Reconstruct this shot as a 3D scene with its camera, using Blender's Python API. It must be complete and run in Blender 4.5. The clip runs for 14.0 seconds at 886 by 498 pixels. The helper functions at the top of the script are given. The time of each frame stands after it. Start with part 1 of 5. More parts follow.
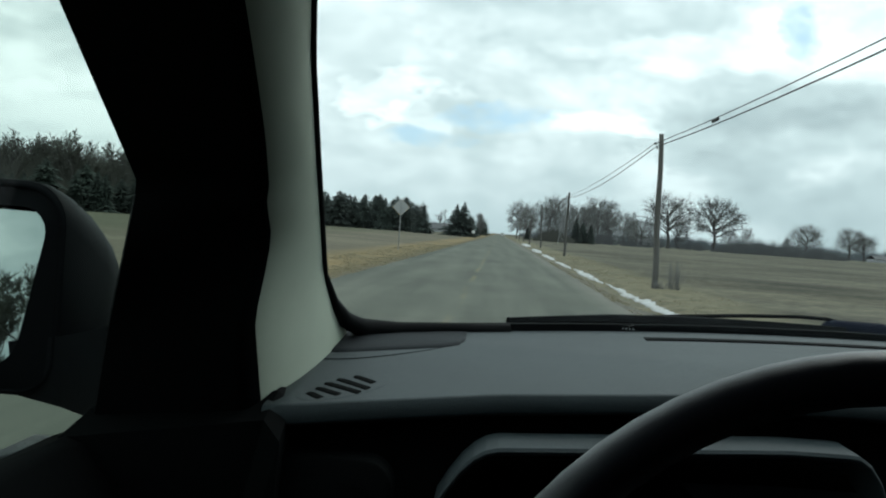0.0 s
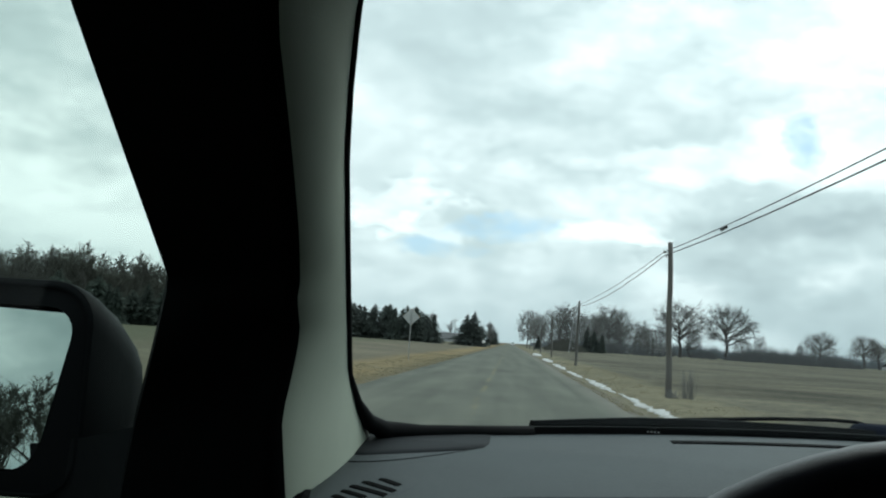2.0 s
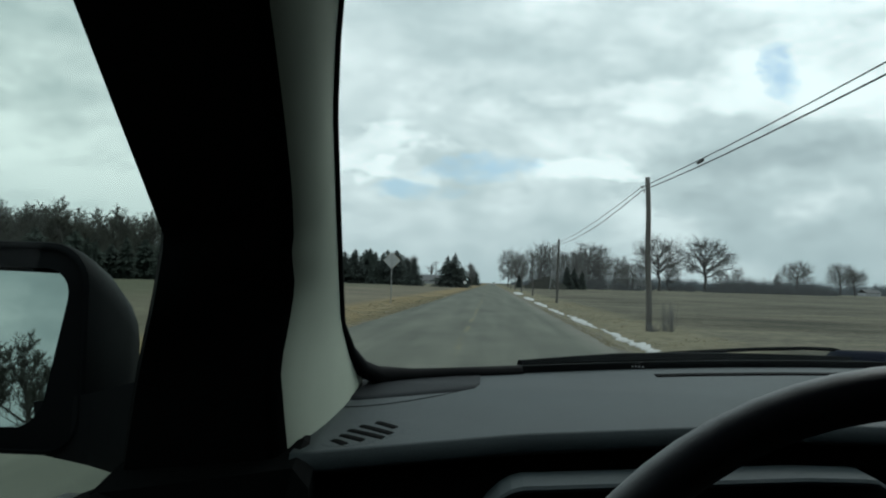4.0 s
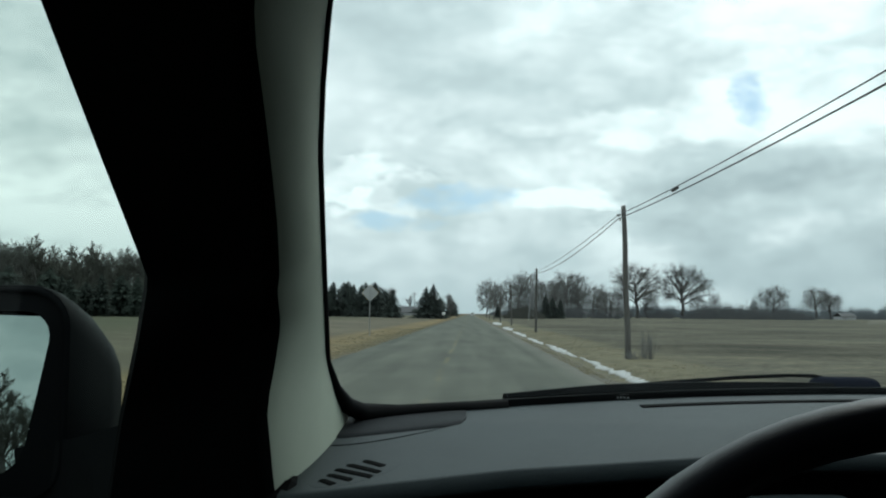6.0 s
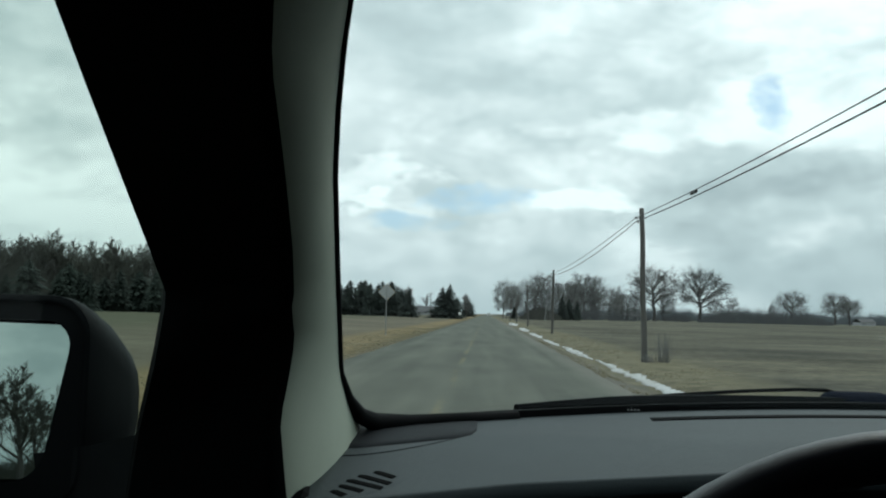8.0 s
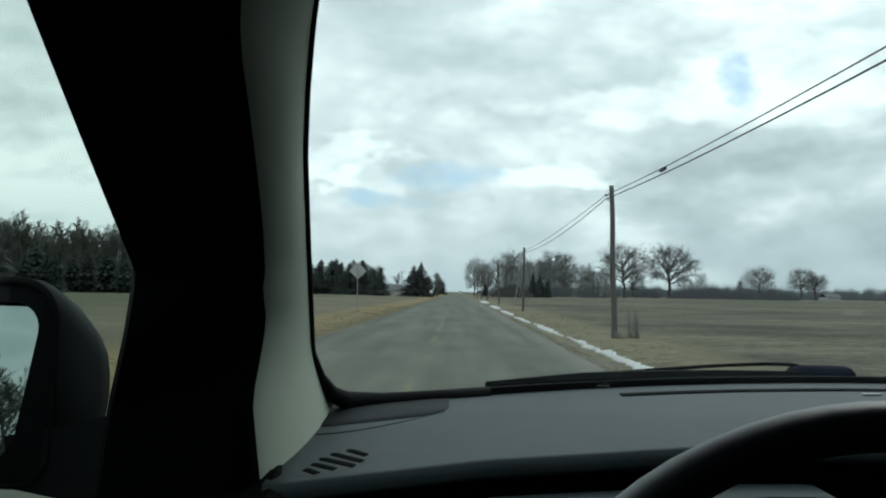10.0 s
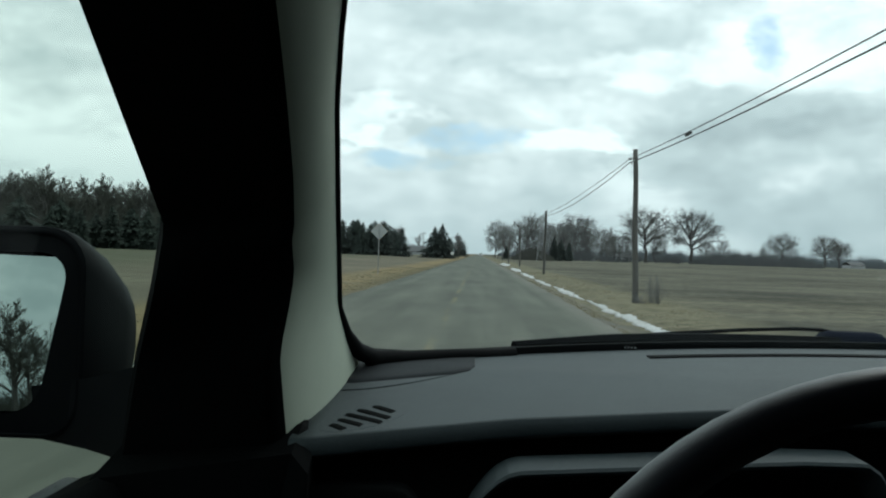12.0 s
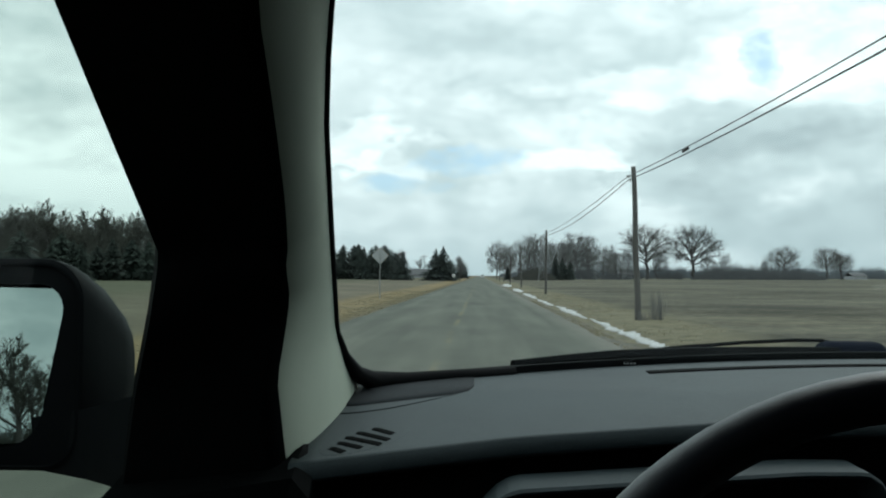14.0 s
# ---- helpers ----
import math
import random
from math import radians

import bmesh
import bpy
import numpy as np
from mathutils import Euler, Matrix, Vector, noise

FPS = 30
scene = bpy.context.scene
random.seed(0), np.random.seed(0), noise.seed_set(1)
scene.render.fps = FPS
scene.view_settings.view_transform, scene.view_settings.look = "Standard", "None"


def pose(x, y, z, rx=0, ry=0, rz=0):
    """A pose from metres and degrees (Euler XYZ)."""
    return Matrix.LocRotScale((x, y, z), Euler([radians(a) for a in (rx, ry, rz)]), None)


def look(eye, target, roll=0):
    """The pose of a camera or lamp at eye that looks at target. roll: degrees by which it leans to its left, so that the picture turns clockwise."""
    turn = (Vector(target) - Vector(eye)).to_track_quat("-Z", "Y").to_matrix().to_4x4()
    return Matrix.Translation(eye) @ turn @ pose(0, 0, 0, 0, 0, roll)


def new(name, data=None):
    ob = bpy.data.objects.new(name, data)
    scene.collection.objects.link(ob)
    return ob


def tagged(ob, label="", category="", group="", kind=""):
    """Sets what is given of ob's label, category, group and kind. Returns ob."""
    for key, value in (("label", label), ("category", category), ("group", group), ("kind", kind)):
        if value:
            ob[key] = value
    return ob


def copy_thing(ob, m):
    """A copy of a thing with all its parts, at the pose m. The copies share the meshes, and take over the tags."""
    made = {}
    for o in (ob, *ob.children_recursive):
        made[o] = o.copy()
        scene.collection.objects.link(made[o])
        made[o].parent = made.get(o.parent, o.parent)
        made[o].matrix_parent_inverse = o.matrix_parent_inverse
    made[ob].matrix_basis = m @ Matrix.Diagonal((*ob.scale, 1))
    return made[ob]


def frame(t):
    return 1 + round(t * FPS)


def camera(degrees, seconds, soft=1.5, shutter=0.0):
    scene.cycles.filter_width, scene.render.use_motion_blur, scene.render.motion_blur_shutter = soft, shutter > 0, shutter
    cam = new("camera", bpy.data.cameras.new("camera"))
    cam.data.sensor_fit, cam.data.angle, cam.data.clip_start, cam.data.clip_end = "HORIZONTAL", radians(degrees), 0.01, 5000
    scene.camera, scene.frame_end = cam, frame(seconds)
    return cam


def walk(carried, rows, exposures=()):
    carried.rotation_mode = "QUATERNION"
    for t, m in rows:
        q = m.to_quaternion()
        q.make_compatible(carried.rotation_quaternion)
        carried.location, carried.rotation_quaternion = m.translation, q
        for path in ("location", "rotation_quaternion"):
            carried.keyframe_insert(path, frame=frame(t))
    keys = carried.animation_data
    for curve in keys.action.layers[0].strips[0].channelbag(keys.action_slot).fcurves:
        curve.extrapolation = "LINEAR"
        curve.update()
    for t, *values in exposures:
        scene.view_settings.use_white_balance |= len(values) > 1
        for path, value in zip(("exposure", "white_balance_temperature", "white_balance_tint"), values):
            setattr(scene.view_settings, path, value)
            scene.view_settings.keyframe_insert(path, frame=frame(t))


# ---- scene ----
cam = camera(49.70, 14.0, soft=2.05)

PATH = [
    (0, (0.0138, 0.0118, 1.4528), (-0.1022, 2.0080, 1.4120), 4.08),
    (0.5, (-0.0091, 0.0112, 1.4585), (-0.2262, 1.9994, 1.4647), 5.80),
    (1, (-0.0120, 0.0003, 1.4487), (-0.2726, 1.9831, 1.4749), 3.87),
    (1.5, (-0.0139, -0.0241, 1.4506), (-0.1842, 1.9635, 1.5941), 4.51),
    (2, (0.0018, 0.0111, 1.4433), (-0.1498, 1.9967, 1.6291), 3.83),
    (2.5, (0.0089, -0.0115, 1.4391), (-0.0630, 1.9811, 1.5953), 1.23),
    (5, (-0.0134, -0.0029, 1.4502), (-0.1301, 1.9929, 1.5046), 2.08),
    (5.5, (-0.0143, -0.0030, 1.4463), (-0.1034, 1.9926, 1.5435), 1.54),
    (6, (-0.0095, -0.0052, 1.4496), (-0.0671, 1.9894, 1.5834), 0.63),
    (6.5, (-0.0117, -0.0084, 1.4563), (-0.0968, 1.9825, 1.6267), 0.39),
    (7, (-0.0028, -0.0196, 1.4577), (-0.0788, 1.9726, 1.6171), 1.27),
    (9.5, (-0.0109, -0.0150, 1.4678), (-0.1179, 1.9797, 1.5659), 1.26),
    (10, (-0.0054, -0.0207, 1.4620), (-0.0374, 1.9771, 1.5507), 1.00),
    (10.5, (-0.0076, -0.0191, 1.4630), (-0.0441, 1.9787, 1.5480), 0.88),
    (11, (-0.0011, -0.0220, 1.4605), (-0.0248, 1.9773, 1.5082), 2.53),
    (11.5, (-0.0079, -0.0173, 1.4627), (-0.0485, 1.9815, 1.5194), 2.68),
    (12, (-0.0125, -0.0081, 1.4577), (-0.0868, 1.9905, 1.4654), 1.92),
    (12.5, (-0.0060, -0.0123, 1.4554), (-0.0643, 1.9868, 1.4740), 1.33),
    (13, (-0.0006, -0.0168, 1.4524), (-0.0331, 1.9822, 1.5072), 0.08),
    (13.5, (-0.0055, -0.0103, 1.4536), (-0.0774, 1.9874, 1.5159), 0.70),
    (14, (-0.0070, -0.0124, 1.4562), (-0.0844, 1.9853, 1.5110), 0.29),
]
walk(cam, [(t, look(eye, target, roll)) for t, eye, target, roll in PATH], [(t, e - 0.01, 6130, 3) for t, e in ((0, 0.08), (1.5, 0.12), (2.5, -0.03), (5, -0.28), (6, -0.09), (7, -0.11), (9.5, -0.10), (10, -0.06), (12, -0.03), (14, 0.04))])

# ---- exposure, world and sun ----


def node(nt, kind, **inputs):
    n = nt.nodes.new(kind)
    for key, value in inputs.items():
        n.inputs[key.replace("_", " ")].default_value = value
    return n


def maths(nt, op, a, b=None, c=None, clamp=False):
    n = nt.nodes.new("ShaderNodeMath")
    n.operation, n.use_clamp = op, clamp
    for i, v in enumerate((a, b, c)):
        if v is None:
            continue
        if isinstance(v, (int, float)):
            n.inputs[i].default_value = v
        else:
            nt.links.new(v, n.inputs[i])
    return n.outputs[0]


def mixed(nt, f, a, b):
    n = nt.nodes.new("ShaderNodeMix")
    n.data_type = "RGBA"
    for sock, v in ((n.inputs[0], f), (n.inputs[6], a), (n.inputs[7], b)):
        if isinstance(v, (int, float)):
            sock.default_value = v
        elif isinstance(v, tuple):
            sock.default_value = (*v, 1) if len(v) == 3 else v
        else:
            nt.links.new(v, sock)
    return n.outputs[2]


def ramp(nt, f, *stops):
    n = nt.nodes.new("ShaderNodeValToRGB")
    while len(n.color_ramp.elements) < len(stops):
        n.color_ramp.elements.new(0.5)
    for e, (p, col) in zip(n.color_ramp.elements, stops):
        e.position, e.color = p, (*col, 1) if isinstance(col, tuple) else (col, col, col, 1)
    nt.links.new(f, n.inputs[0])
    return n.outputs[0]


SUN_AZ, SUN_EL = radians(38), radians(42)      # clockwise from the road's direction; height


def build_world():
    world = bpy.data.worlds.new("overcast_sky")
    scene.world = world
    world.use_nodes = True
    nt = world.node_tree
    nt.nodes.clear()
    link = nt.links.new
    sky = nt.nodes.new("ShaderNodeTexSky")
    sky.sky_type, sky.sun_disc = "NISHITA", False
    sky.sun_elevation, sky.sun_rotation = SUN_EL, SUN_AZ
    sky.air_density, sky.dust_density, sky.ozone_density = 1.0, 1.0, 1.5
    blue = nt.nodes.new("ShaderNodeVectorMath")
    blue.operation = "SCALE"
    blue.inputs["Scale"].default_value = 0.11
    link(sky.outputs[0], blue.inputs[0])
    way = nt.nodes.new("ShaderNodeTexCoord").outputs["Generated"]
    unit = nt.nodes.new("ShaderNodeVectorMath")
    unit.operation = "NORMALIZE"
    link(way, unit.inputs[0])
    xyz = nt.nodes.new("ShaderNodeSeparateXYZ")
    link(unit.outputs[0], xyz.inputs[0])
    up = maths(nt, "ADD", maths(nt, "MAXIMUM", xyz.outputs[2], 0.0), 0.33)
    flat = nt.nodes.new("ShaderNodeCombineXYZ")
    link(maths(nt, "DIVIDE", xyz.outputs[0], up), flat.inputs[0])
    link(maths(nt, "DIVIDE", xyz.outputs[1], up), flat.inputs[1])

    def clouds(scale, detail, rough, shift, warp=0.1):
        n = node(nt, "ShaderNodeTexNoise", Scale=scale, Detail=detail, Roughness=rough, Distortion=warp)
        n.noise_dimensions = "4D"
        n.inputs["W"].default_value = shift
        link(flat.outputs[0], n.inputs["Vector"])
        return n.outputs["Fac"]

    ball = nt.nodes.new("ShaderNodeMapping")
    ball.inputs["Scale"].default_value = (1.0, 1.0, 2.0)
    link(unit.outputs[0], ball.inputs[0])

    def billows(scale, detail, rough, shift):
        n = node(nt, "ShaderNodeTexNoise", Scale=scale, Detail=detail, Roughness=rough, Distortion=0.08)
        n.noise_dimensions = "4D"
        n.inputs["W"].default_value = shift
        link(ball.outputs[0], n.inputs["Vector"])
        return n.outputs["Fac"]

    broad = clouds(0.9, 3, 0.45, 2.3)
    puffs = billows(8.5, 9, 0.60, 5.1)
    fine = billows(22.0, 4, 0.5, 9.7)
    body = maths(nt, "ADD", maths(nt, "MULTIPLY", broad, 0.42), maths(nt, "ADD", maths(nt, "MULTIPLY", puffs, 0.50), maths(nt, "MULTIPLY", fine, 0.08)))
    TONES = ((0.27, (0.42, 0.51, 0.54)), (0.36, (0.56, 0.65, 0.67)), (0.45, (0.71, 0.81, 0.825)), (0.512, (0.91, 0.995, 1.005)), (0.575, (1.17, 1.25, 1.25)))
    # the view's plane, its outlines stirred so that banks billow
    flow = node(nt, "ShaderNodeTexNoise", Scale=7.0, Detail=9.0, Roughness=0.62)
    link(ball.outputs[0], flow.inputs["Vector"])
    stir = nt.nodes.new("ShaderNodeSeparateColor")
    link(flow.outputs["Color"], stir.inputs[0])
    ahead = maths(nt, "MAXIMUM", xyz.outputs[1], 0.05)
    across = maths(nt, "ADD", maths(nt, "DIVIDE", xyz.outputs[0], ahead), maths(nt, "MULTIPLY_ADD", stir.outputs[0], 0.34, -0.17))
    upward = maths(nt, "ADD", maths(nt, "DIVIDE", xyz.outputs[2], ahead), maths(nt, "MULTIPLY_ADD", stir.outputs[1], 0.14, -0.07))
    # banks of cloud: direction, half width, half height, lift
    for (x, z, wide, high, lift) in ((-0.125, 0.138, 0.065, 0.020, 0.085), (-0.075, 0.118, 0.05, 0.014, 0.075), (0.17, 0.205, 0.11, 0.026, 0.085), (0.36, 0.235, 0.11, 0.05, 0.08), (0.06, 0.112, 0.05, 0.011, 0.075), (0.14, 0.098, 0.05, 0.009, 0.075), (0.40, 0.085, 0.22, 0.08, -0.17), (0.12, 0.075, 0.16, 0.025, -0.045), (0.02, 0.185, 0.13, 0.025, -0.02), (-0.06, 0.30, 0.28, 0.09, 0.045), (-0.5, 0.26, 0.34, 0.2, 0.09),
                                     (0.08, 0.105, 0.07, 0.015, 0.035), (-0.02, 0.07, 0.2, 0.014, 0.02), (-0.42, 0.10, 0.12, 0.02, 0.05), (-0.5, 0.17, 0.15, 0.03, -0.03), (0.2, 0.155, 0.12, 0.02, 0.03)):
        dx = maths(nt, "DIVIDE", maths(nt, "SUBTRACT", across, x), wide)
        dz = maths(nt, "DIVIDE", maths(nt, "SUBTRACT", upward, z), high)
        r2 = maths(nt, "ADD", maths(nt, "MULTIPLY", dx, dx), maths(nt, "MULTIPLY", dz, dz))
        r2 = maths(nt, "ADD", r2, maths(nt, "MULTIPLY_ADD", puffs, 2.4, -1.2))
        crisp = 1.1 if lift > 0.07 else 0.6
        body = maths(nt, "MULTIPLY_ADD", maths(nt, "MULTIPLY_ADD", r2, -crisp, crisp + 0.3, clamp=True), lift, body)
    white = ramp(nt, body, *TONES)
    # brighter towards the hidden sun
    sun_way = (math.sin(SUN_AZ) * math.cos(SUN_EL), math.cos(SUN_AZ) * math.cos(SUN_EL), math.sin(SUN_EL))
    dot = nt.nodes.new("ShaderNodeVectorMath")
    dot.operation = "DOT_PRODUCT"
    dot.inputs[1].default_value = sun_way
    link(unit.outputs[0], dot.inputs[0])
    glow = maths(nt, "MULTIPLY_ADD", maths(nt, "POWER", maths(nt, "MAXIMUM", dot.outputs["Value"], 0.0), 5.0), 0.22, 0.92)
    lit = nt.nodes.new("ShaderNodeVectorMath")
    lit.operation = "SCALE"
    link(white, lit.inputs[0])
    link(glow, lit.inputs["Scale"])

    # thin places where the blue shows: direction, half width and half height
    holes = None
    ragged_edge = billows(22.0, 4, 0.6, 1.4)
    beside = maths(nt, "ADD", maths(nt, "DIVIDE", xyz.outputs[0], ahead), maths(nt, "MULTIPLY_ADD", stir.outputs[2], 0.10, -0.05))
    above = maths(nt, "ADD", maths(nt, "DIVIDE", xyz.outputs[2], ahead), maths(nt, "MULTIPLY_ADD", stir.outputs[0], 0.05, -0.025))
    for (x, z, wide, high) in ((0.292, 0.222, 0.017, 0.022), (-0.020, 0.122, 0.044, 0.013), (-0.098, 0.093, 0.035, 0.009)):
        dx = maths(nt, "DIVIDE", maths(nt, "SUBTRACT", beside, x), wide)
        dz = maths(nt, "DIVIDE", maths(nt, "SUBTRACT", above, z), high)
        r2 = maths(nt, "ADD", maths(nt, "MULTIPLY", dx, dx), maths(nt, "MULTIPLY", dz, dz))
        r2 = maths(nt, "ADD", r2, maths(nt, "MULTIPLY_ADD", ragged_edge, 7.0, -3.5))
        h = maths(nt, "MULTIPLY_ADD", r2, -0.5, 1.0, clamp=True)
        holes = h if holes is None else maths(nt, "MAXIMUM", holes, h)
    ragged = maths(nt, "MULTIPLY", holes, maths(nt, "MULTIPLY_ADD", puffs, 2.5, 0.0, clamp=True), clamp=True)
    pale = mixed(nt, 0.6, blue.outputs[0], (0.50, 0.76, 0.98))
    colour = mixed(nt, maths(nt, "MULTIPLY", ragged, 0.85), lit.outputs[0], pale)
    # haze low down
    low = maths(nt, "MULTIPLY_ADD", xyz.outputs[2], -9.0, 1.0, clamp=True)
    colour = mixed(nt, maths(nt, "MULTIPLY", low, 0.8), colour, (0.50, 0.60, 0.63))
    under = maths(nt, "MULTIPLY_ADD", xyz.outputs[2], 40.0, 1.0, clamp=True)
    colour = mixed(nt, under, (0.12, 0.115, 0.10), colour)
    back = node(nt, "ShaderNodeBackground", Strength=1.0)
    link(colour, back.inputs[0])
    out = nt.nodes.new("ShaderNodeOutputWorld")
    link(back.outputs[0], out.inputs[0])


build_world()
sun = new("sun", bpy.data.lights.new("sun", "SUN"))
sun.data.energy, sun.data.angle, sun.data.color = 0.5, radians(18), (1.0, 0.96, 0.9)
sun.matrix_world = look((40 * math.sin(SUN_AZ), 40 * math.cos(SUN_AZ), 40 * math.tan(SUN_EL)), (0, 0, 0))


# ---- materials ----
def material(name, colour, rough=0.6, metal=0.0, second=None, scale=4.0, amount=0.5, fine=60.0, bump=0.0, bump_scale=200.0,
             spread=0.0, specular=0.5, stretch=(1, 1, 1), world_space=True):
    """Principled surface with two scales of variation, fine relief and a spread of tone between objects."""
    m = bpy.data.materials.new(name)
    m.use_nodes = True
    nt = m.node_tree
    link = nt.links.new
    bsdf = nt.nodes["Principled BSDF"]
    bsdf.inputs["Roughness"].default_value = rough
    bsdf.inputs["Metallic"].default_value = metal
    bsdf.inputs["Specular IOR Level"].default_value = specular
    coord = nt.nodes.new("ShaderNodeTexCoord")
    where = nt.nodes.new("ShaderNodeMapping")
    where.inputs["Scale"].default_value = stretch
    if world_space:
        link(nt.nodes.new("ShaderNodeNewGeometry").outputs["Position"], where.inputs[0])
    else:
        link(coord.outputs["Object"], where.inputs[0])
    second = second or tuple(c * 0.7 for c in colour)
    big = node(nt, "ShaderNodeTexNoise", Scale=scale, Detail=4.0, Roughness=0.6)
    small = node(nt, "ShaderNodeTexNoise", Scale=fine, Detail=3.0, Roughness=0.7)
    link(where.outputs[0], big.inputs["Vector"])
    link(where.outputs[0], small.inputs["Vector"])
    f = maths(nt, "ADD", maths(nt, "MULTIPLY", big.outputs[0], 0.65), maths(nt, "MULTIPLY", small.outputs[0], 0.35))
    f = maths(nt, "MULTIPLY_ADD", maths(nt, "SUBTRACT", f, 0.5), 3.2 * amount, 0.5, clamp=True)
    col = mixed(nt, f, colour, second)
    if spread:
        hsv = nt.nodes.new("ShaderNodeHueSaturation")
        link(maths(nt, "MULTIPLY_ADD", nt.nodes.new("ShaderNodeObjectInfo").outputs["Random"], spread, 1 - spread / 2), hsv.inputs["Value"])
        link(col, hsv.inputs["Color"])
        col = hsv.outputs[0]
    link(col, bsdf.inputs["Base Color"])
    link(maths(nt, "MULTIPLY_ADD", small.outputs[0], 0.16, rough - 0.08, clamp=True), bsdf.inputs["Roughness"])
    if bump:
        grain = node(nt, "ShaderNodeTexNoise", Scale=bump_scale, Detail=3.0)
        link(where.outputs[0], grain.inputs["Vector"])
        b = node(nt, "ShaderNodeBump", Strength=0.6, Distance=bump)
        link(grain.outputs[0], b.inputs["Height"])
        link(b.outputs[0], bsdf.inputs["Normal"])
    return m


def glass_material(name, tint=(0.97, 1.0, 0.985), ior=1.45):
    m = bpy.data.materials.new(name)
    m.use_nodes = True
    nt = m.node_tree
    nt.nodes.clear()
    out = nt.nodes.new("ShaderNodeOutputMaterial")
    clear = node(nt, "ShaderNodeBsdfTransparent", Color=(*tint, 1))
    gloss = node(nt, "ShaderNodeBsdfGlossy", Roughness=0.02)
    mix = nt.nodes.new("ShaderNodeMixShader")
    nt.links.new(maths(nt, "MULTIPLY", node(nt, "ShaderNodeFresnel", IOR=ior).outputs[0], 0.5), mix.inputs[0])
    nt.links.new(clear.outputs[0], mix.inputs[1])
    nt.links.new(gloss.outputs[0], mix.inputs[2])
    nt.links.new(mix.outputs[0], out.inputs[0])
    return m


DASH = material("dash_vinyl", (0.034, 0.048, 0.053), 0.68, second=(0.019, 0.028, 0.032), scale=6, amount=0.9, fine=500, bump=0.0006, bump_scale=900)
DASH_DARK = material("dash_panel", (0.017, 0.020, 0.023), 0.7, second=(0.013, 0.0155, 0.018), scale=12, fine=500, bump=0.0004, bump_scale=900, specular=0.12)
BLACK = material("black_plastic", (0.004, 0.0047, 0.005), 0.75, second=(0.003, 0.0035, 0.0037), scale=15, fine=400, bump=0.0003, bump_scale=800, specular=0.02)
RUBBER = material("black_rubber", (0.006, 0.0065, 0.007), 0.7, second=(0.004, 0.0045, 0.005), scale=20, fine=300, specular=0.04)
TRIM = material("pillar_cloth", (0.47, 0.525, 0.425), 0.85, second=(0.40, 0.445, 0.36), scale=20, amount=0.4, fine=900, bump=0.0004, bump_scale=1500)
DOOR = material("door_plastic", (0.007, 0.0075, 0.008), 0.75, second=(0.005, 0.0053, 0.0056), scale=10, fine=400, specular=0.03)
LEATHER = material("wheel_leather", (0.024, 0.027, 0.036), 0.42, second=(0.018, 0.020, 0.028), scale=30, fine=600, bump=0.0002, bump_scale=1500, specular=0.8)
MIRROR_BLACK = material("mirror_housing_plastic", (0.003, 0.0036, 0.005), 0.55, second=(0.0024, 0.003, 0.004), scale=12, fine=300, bump=0.0003, bump_scale=700, specular=0.06)
CAP = material("wiper_cap_plastic", (0.006, 0.009, 0.020), 0.8, second=(0.004, 0.006, 0.014), scale=30, fine=300, specular=0.04)
PAINT = material("car_paint", (0.04, 0.044, 0.052), 0.3, metal=0.2, second=(0.032, 0.036, 0.043), scale=3, fine=200)
SEAT = material("roof_cloth", (0.03, 0.031, 0.032), 0.9, second=(0.035, 0.037, 0.04), scale=12, fine=400)
GLASS = glass_material("window_glass")
TINTED = glass_material("tinted_door_glass", (0.80, 0.88, 0.82))
SILVER = bpy.data.materials.new("mirror_silver")
SILVER.use_nodes = True
SILVER.node_tree.nodes["Principled BSDF"].inputs["Metallic"].default_value = 1.0
SILVER.node_tree.nodes["Principled BSDF"].inputs["Roughness"].default_value = 0.008
SILVER.node_tree.nodes["Principled BSDF"].inputs["Base Color"].default_value = (0.40, 0.455, 0.445, 1)
CHROME = material("bright_metal", (0.55, 0.56, 0.57), 0.3, metal=0.9, second=(0.4, 0.4, 0.41), scale=20)
WOOD = material("pole_wood", (0.118, 0.113, 0.104), 0.85, second=(0.066, 0.061, 0.057), scale=3, fine=30, amount=0.8, bump=0.01, bump_scale=25, stretch=(6, 6, 0.5), spread=0.25)
CABLE = material("cable_black", (0.03, 0.03, 0.032), 0.6, scale=5)
BARK = material("bark", (0.10, 0.094, 0.09), 0.9, second=(0.06, 0.056, 0.054), scale=0.6, fine=8, amount=0.7, spread=0.45)
TWIG = material("twig_bark", (0.20, 0.198, 0.194), 0.9, second=(0.125, 0.123, 0.122), scale=0.15, fine=3, amount=0.7, spread=0.45)
NEEDLE = material("needles", (0.024, 0.036, 0.027), 0.8, second=(0.013, 0.020, 0.016), scale=0.5, fine=4, amount=0.8, spread=0.4)
BRUSH_DARK = material("dark_brush_twigs", (0.10, 0.098, 0.086), 0.9, second=(0.055, 0.056, 0.048), scale=0.06, fine=1, amount=0.9)
BRUSH = material("brush_twigs", (0.125, 0.128, 0.132), 0.9, second=(0.075, 0.078, 0.083), scale=0.05, fine=1, amount=0.9, spread=0.3)
# distance haze is put into this base colour: paler and bluer than near twigs
HAZED_TWIGS = material("far_wood_twigs", (0.17, 0.185, 0.20), 0.9, second=(0.115, 0.127, 0.14), scale=0.02, fine=0.4, amount=0.9)
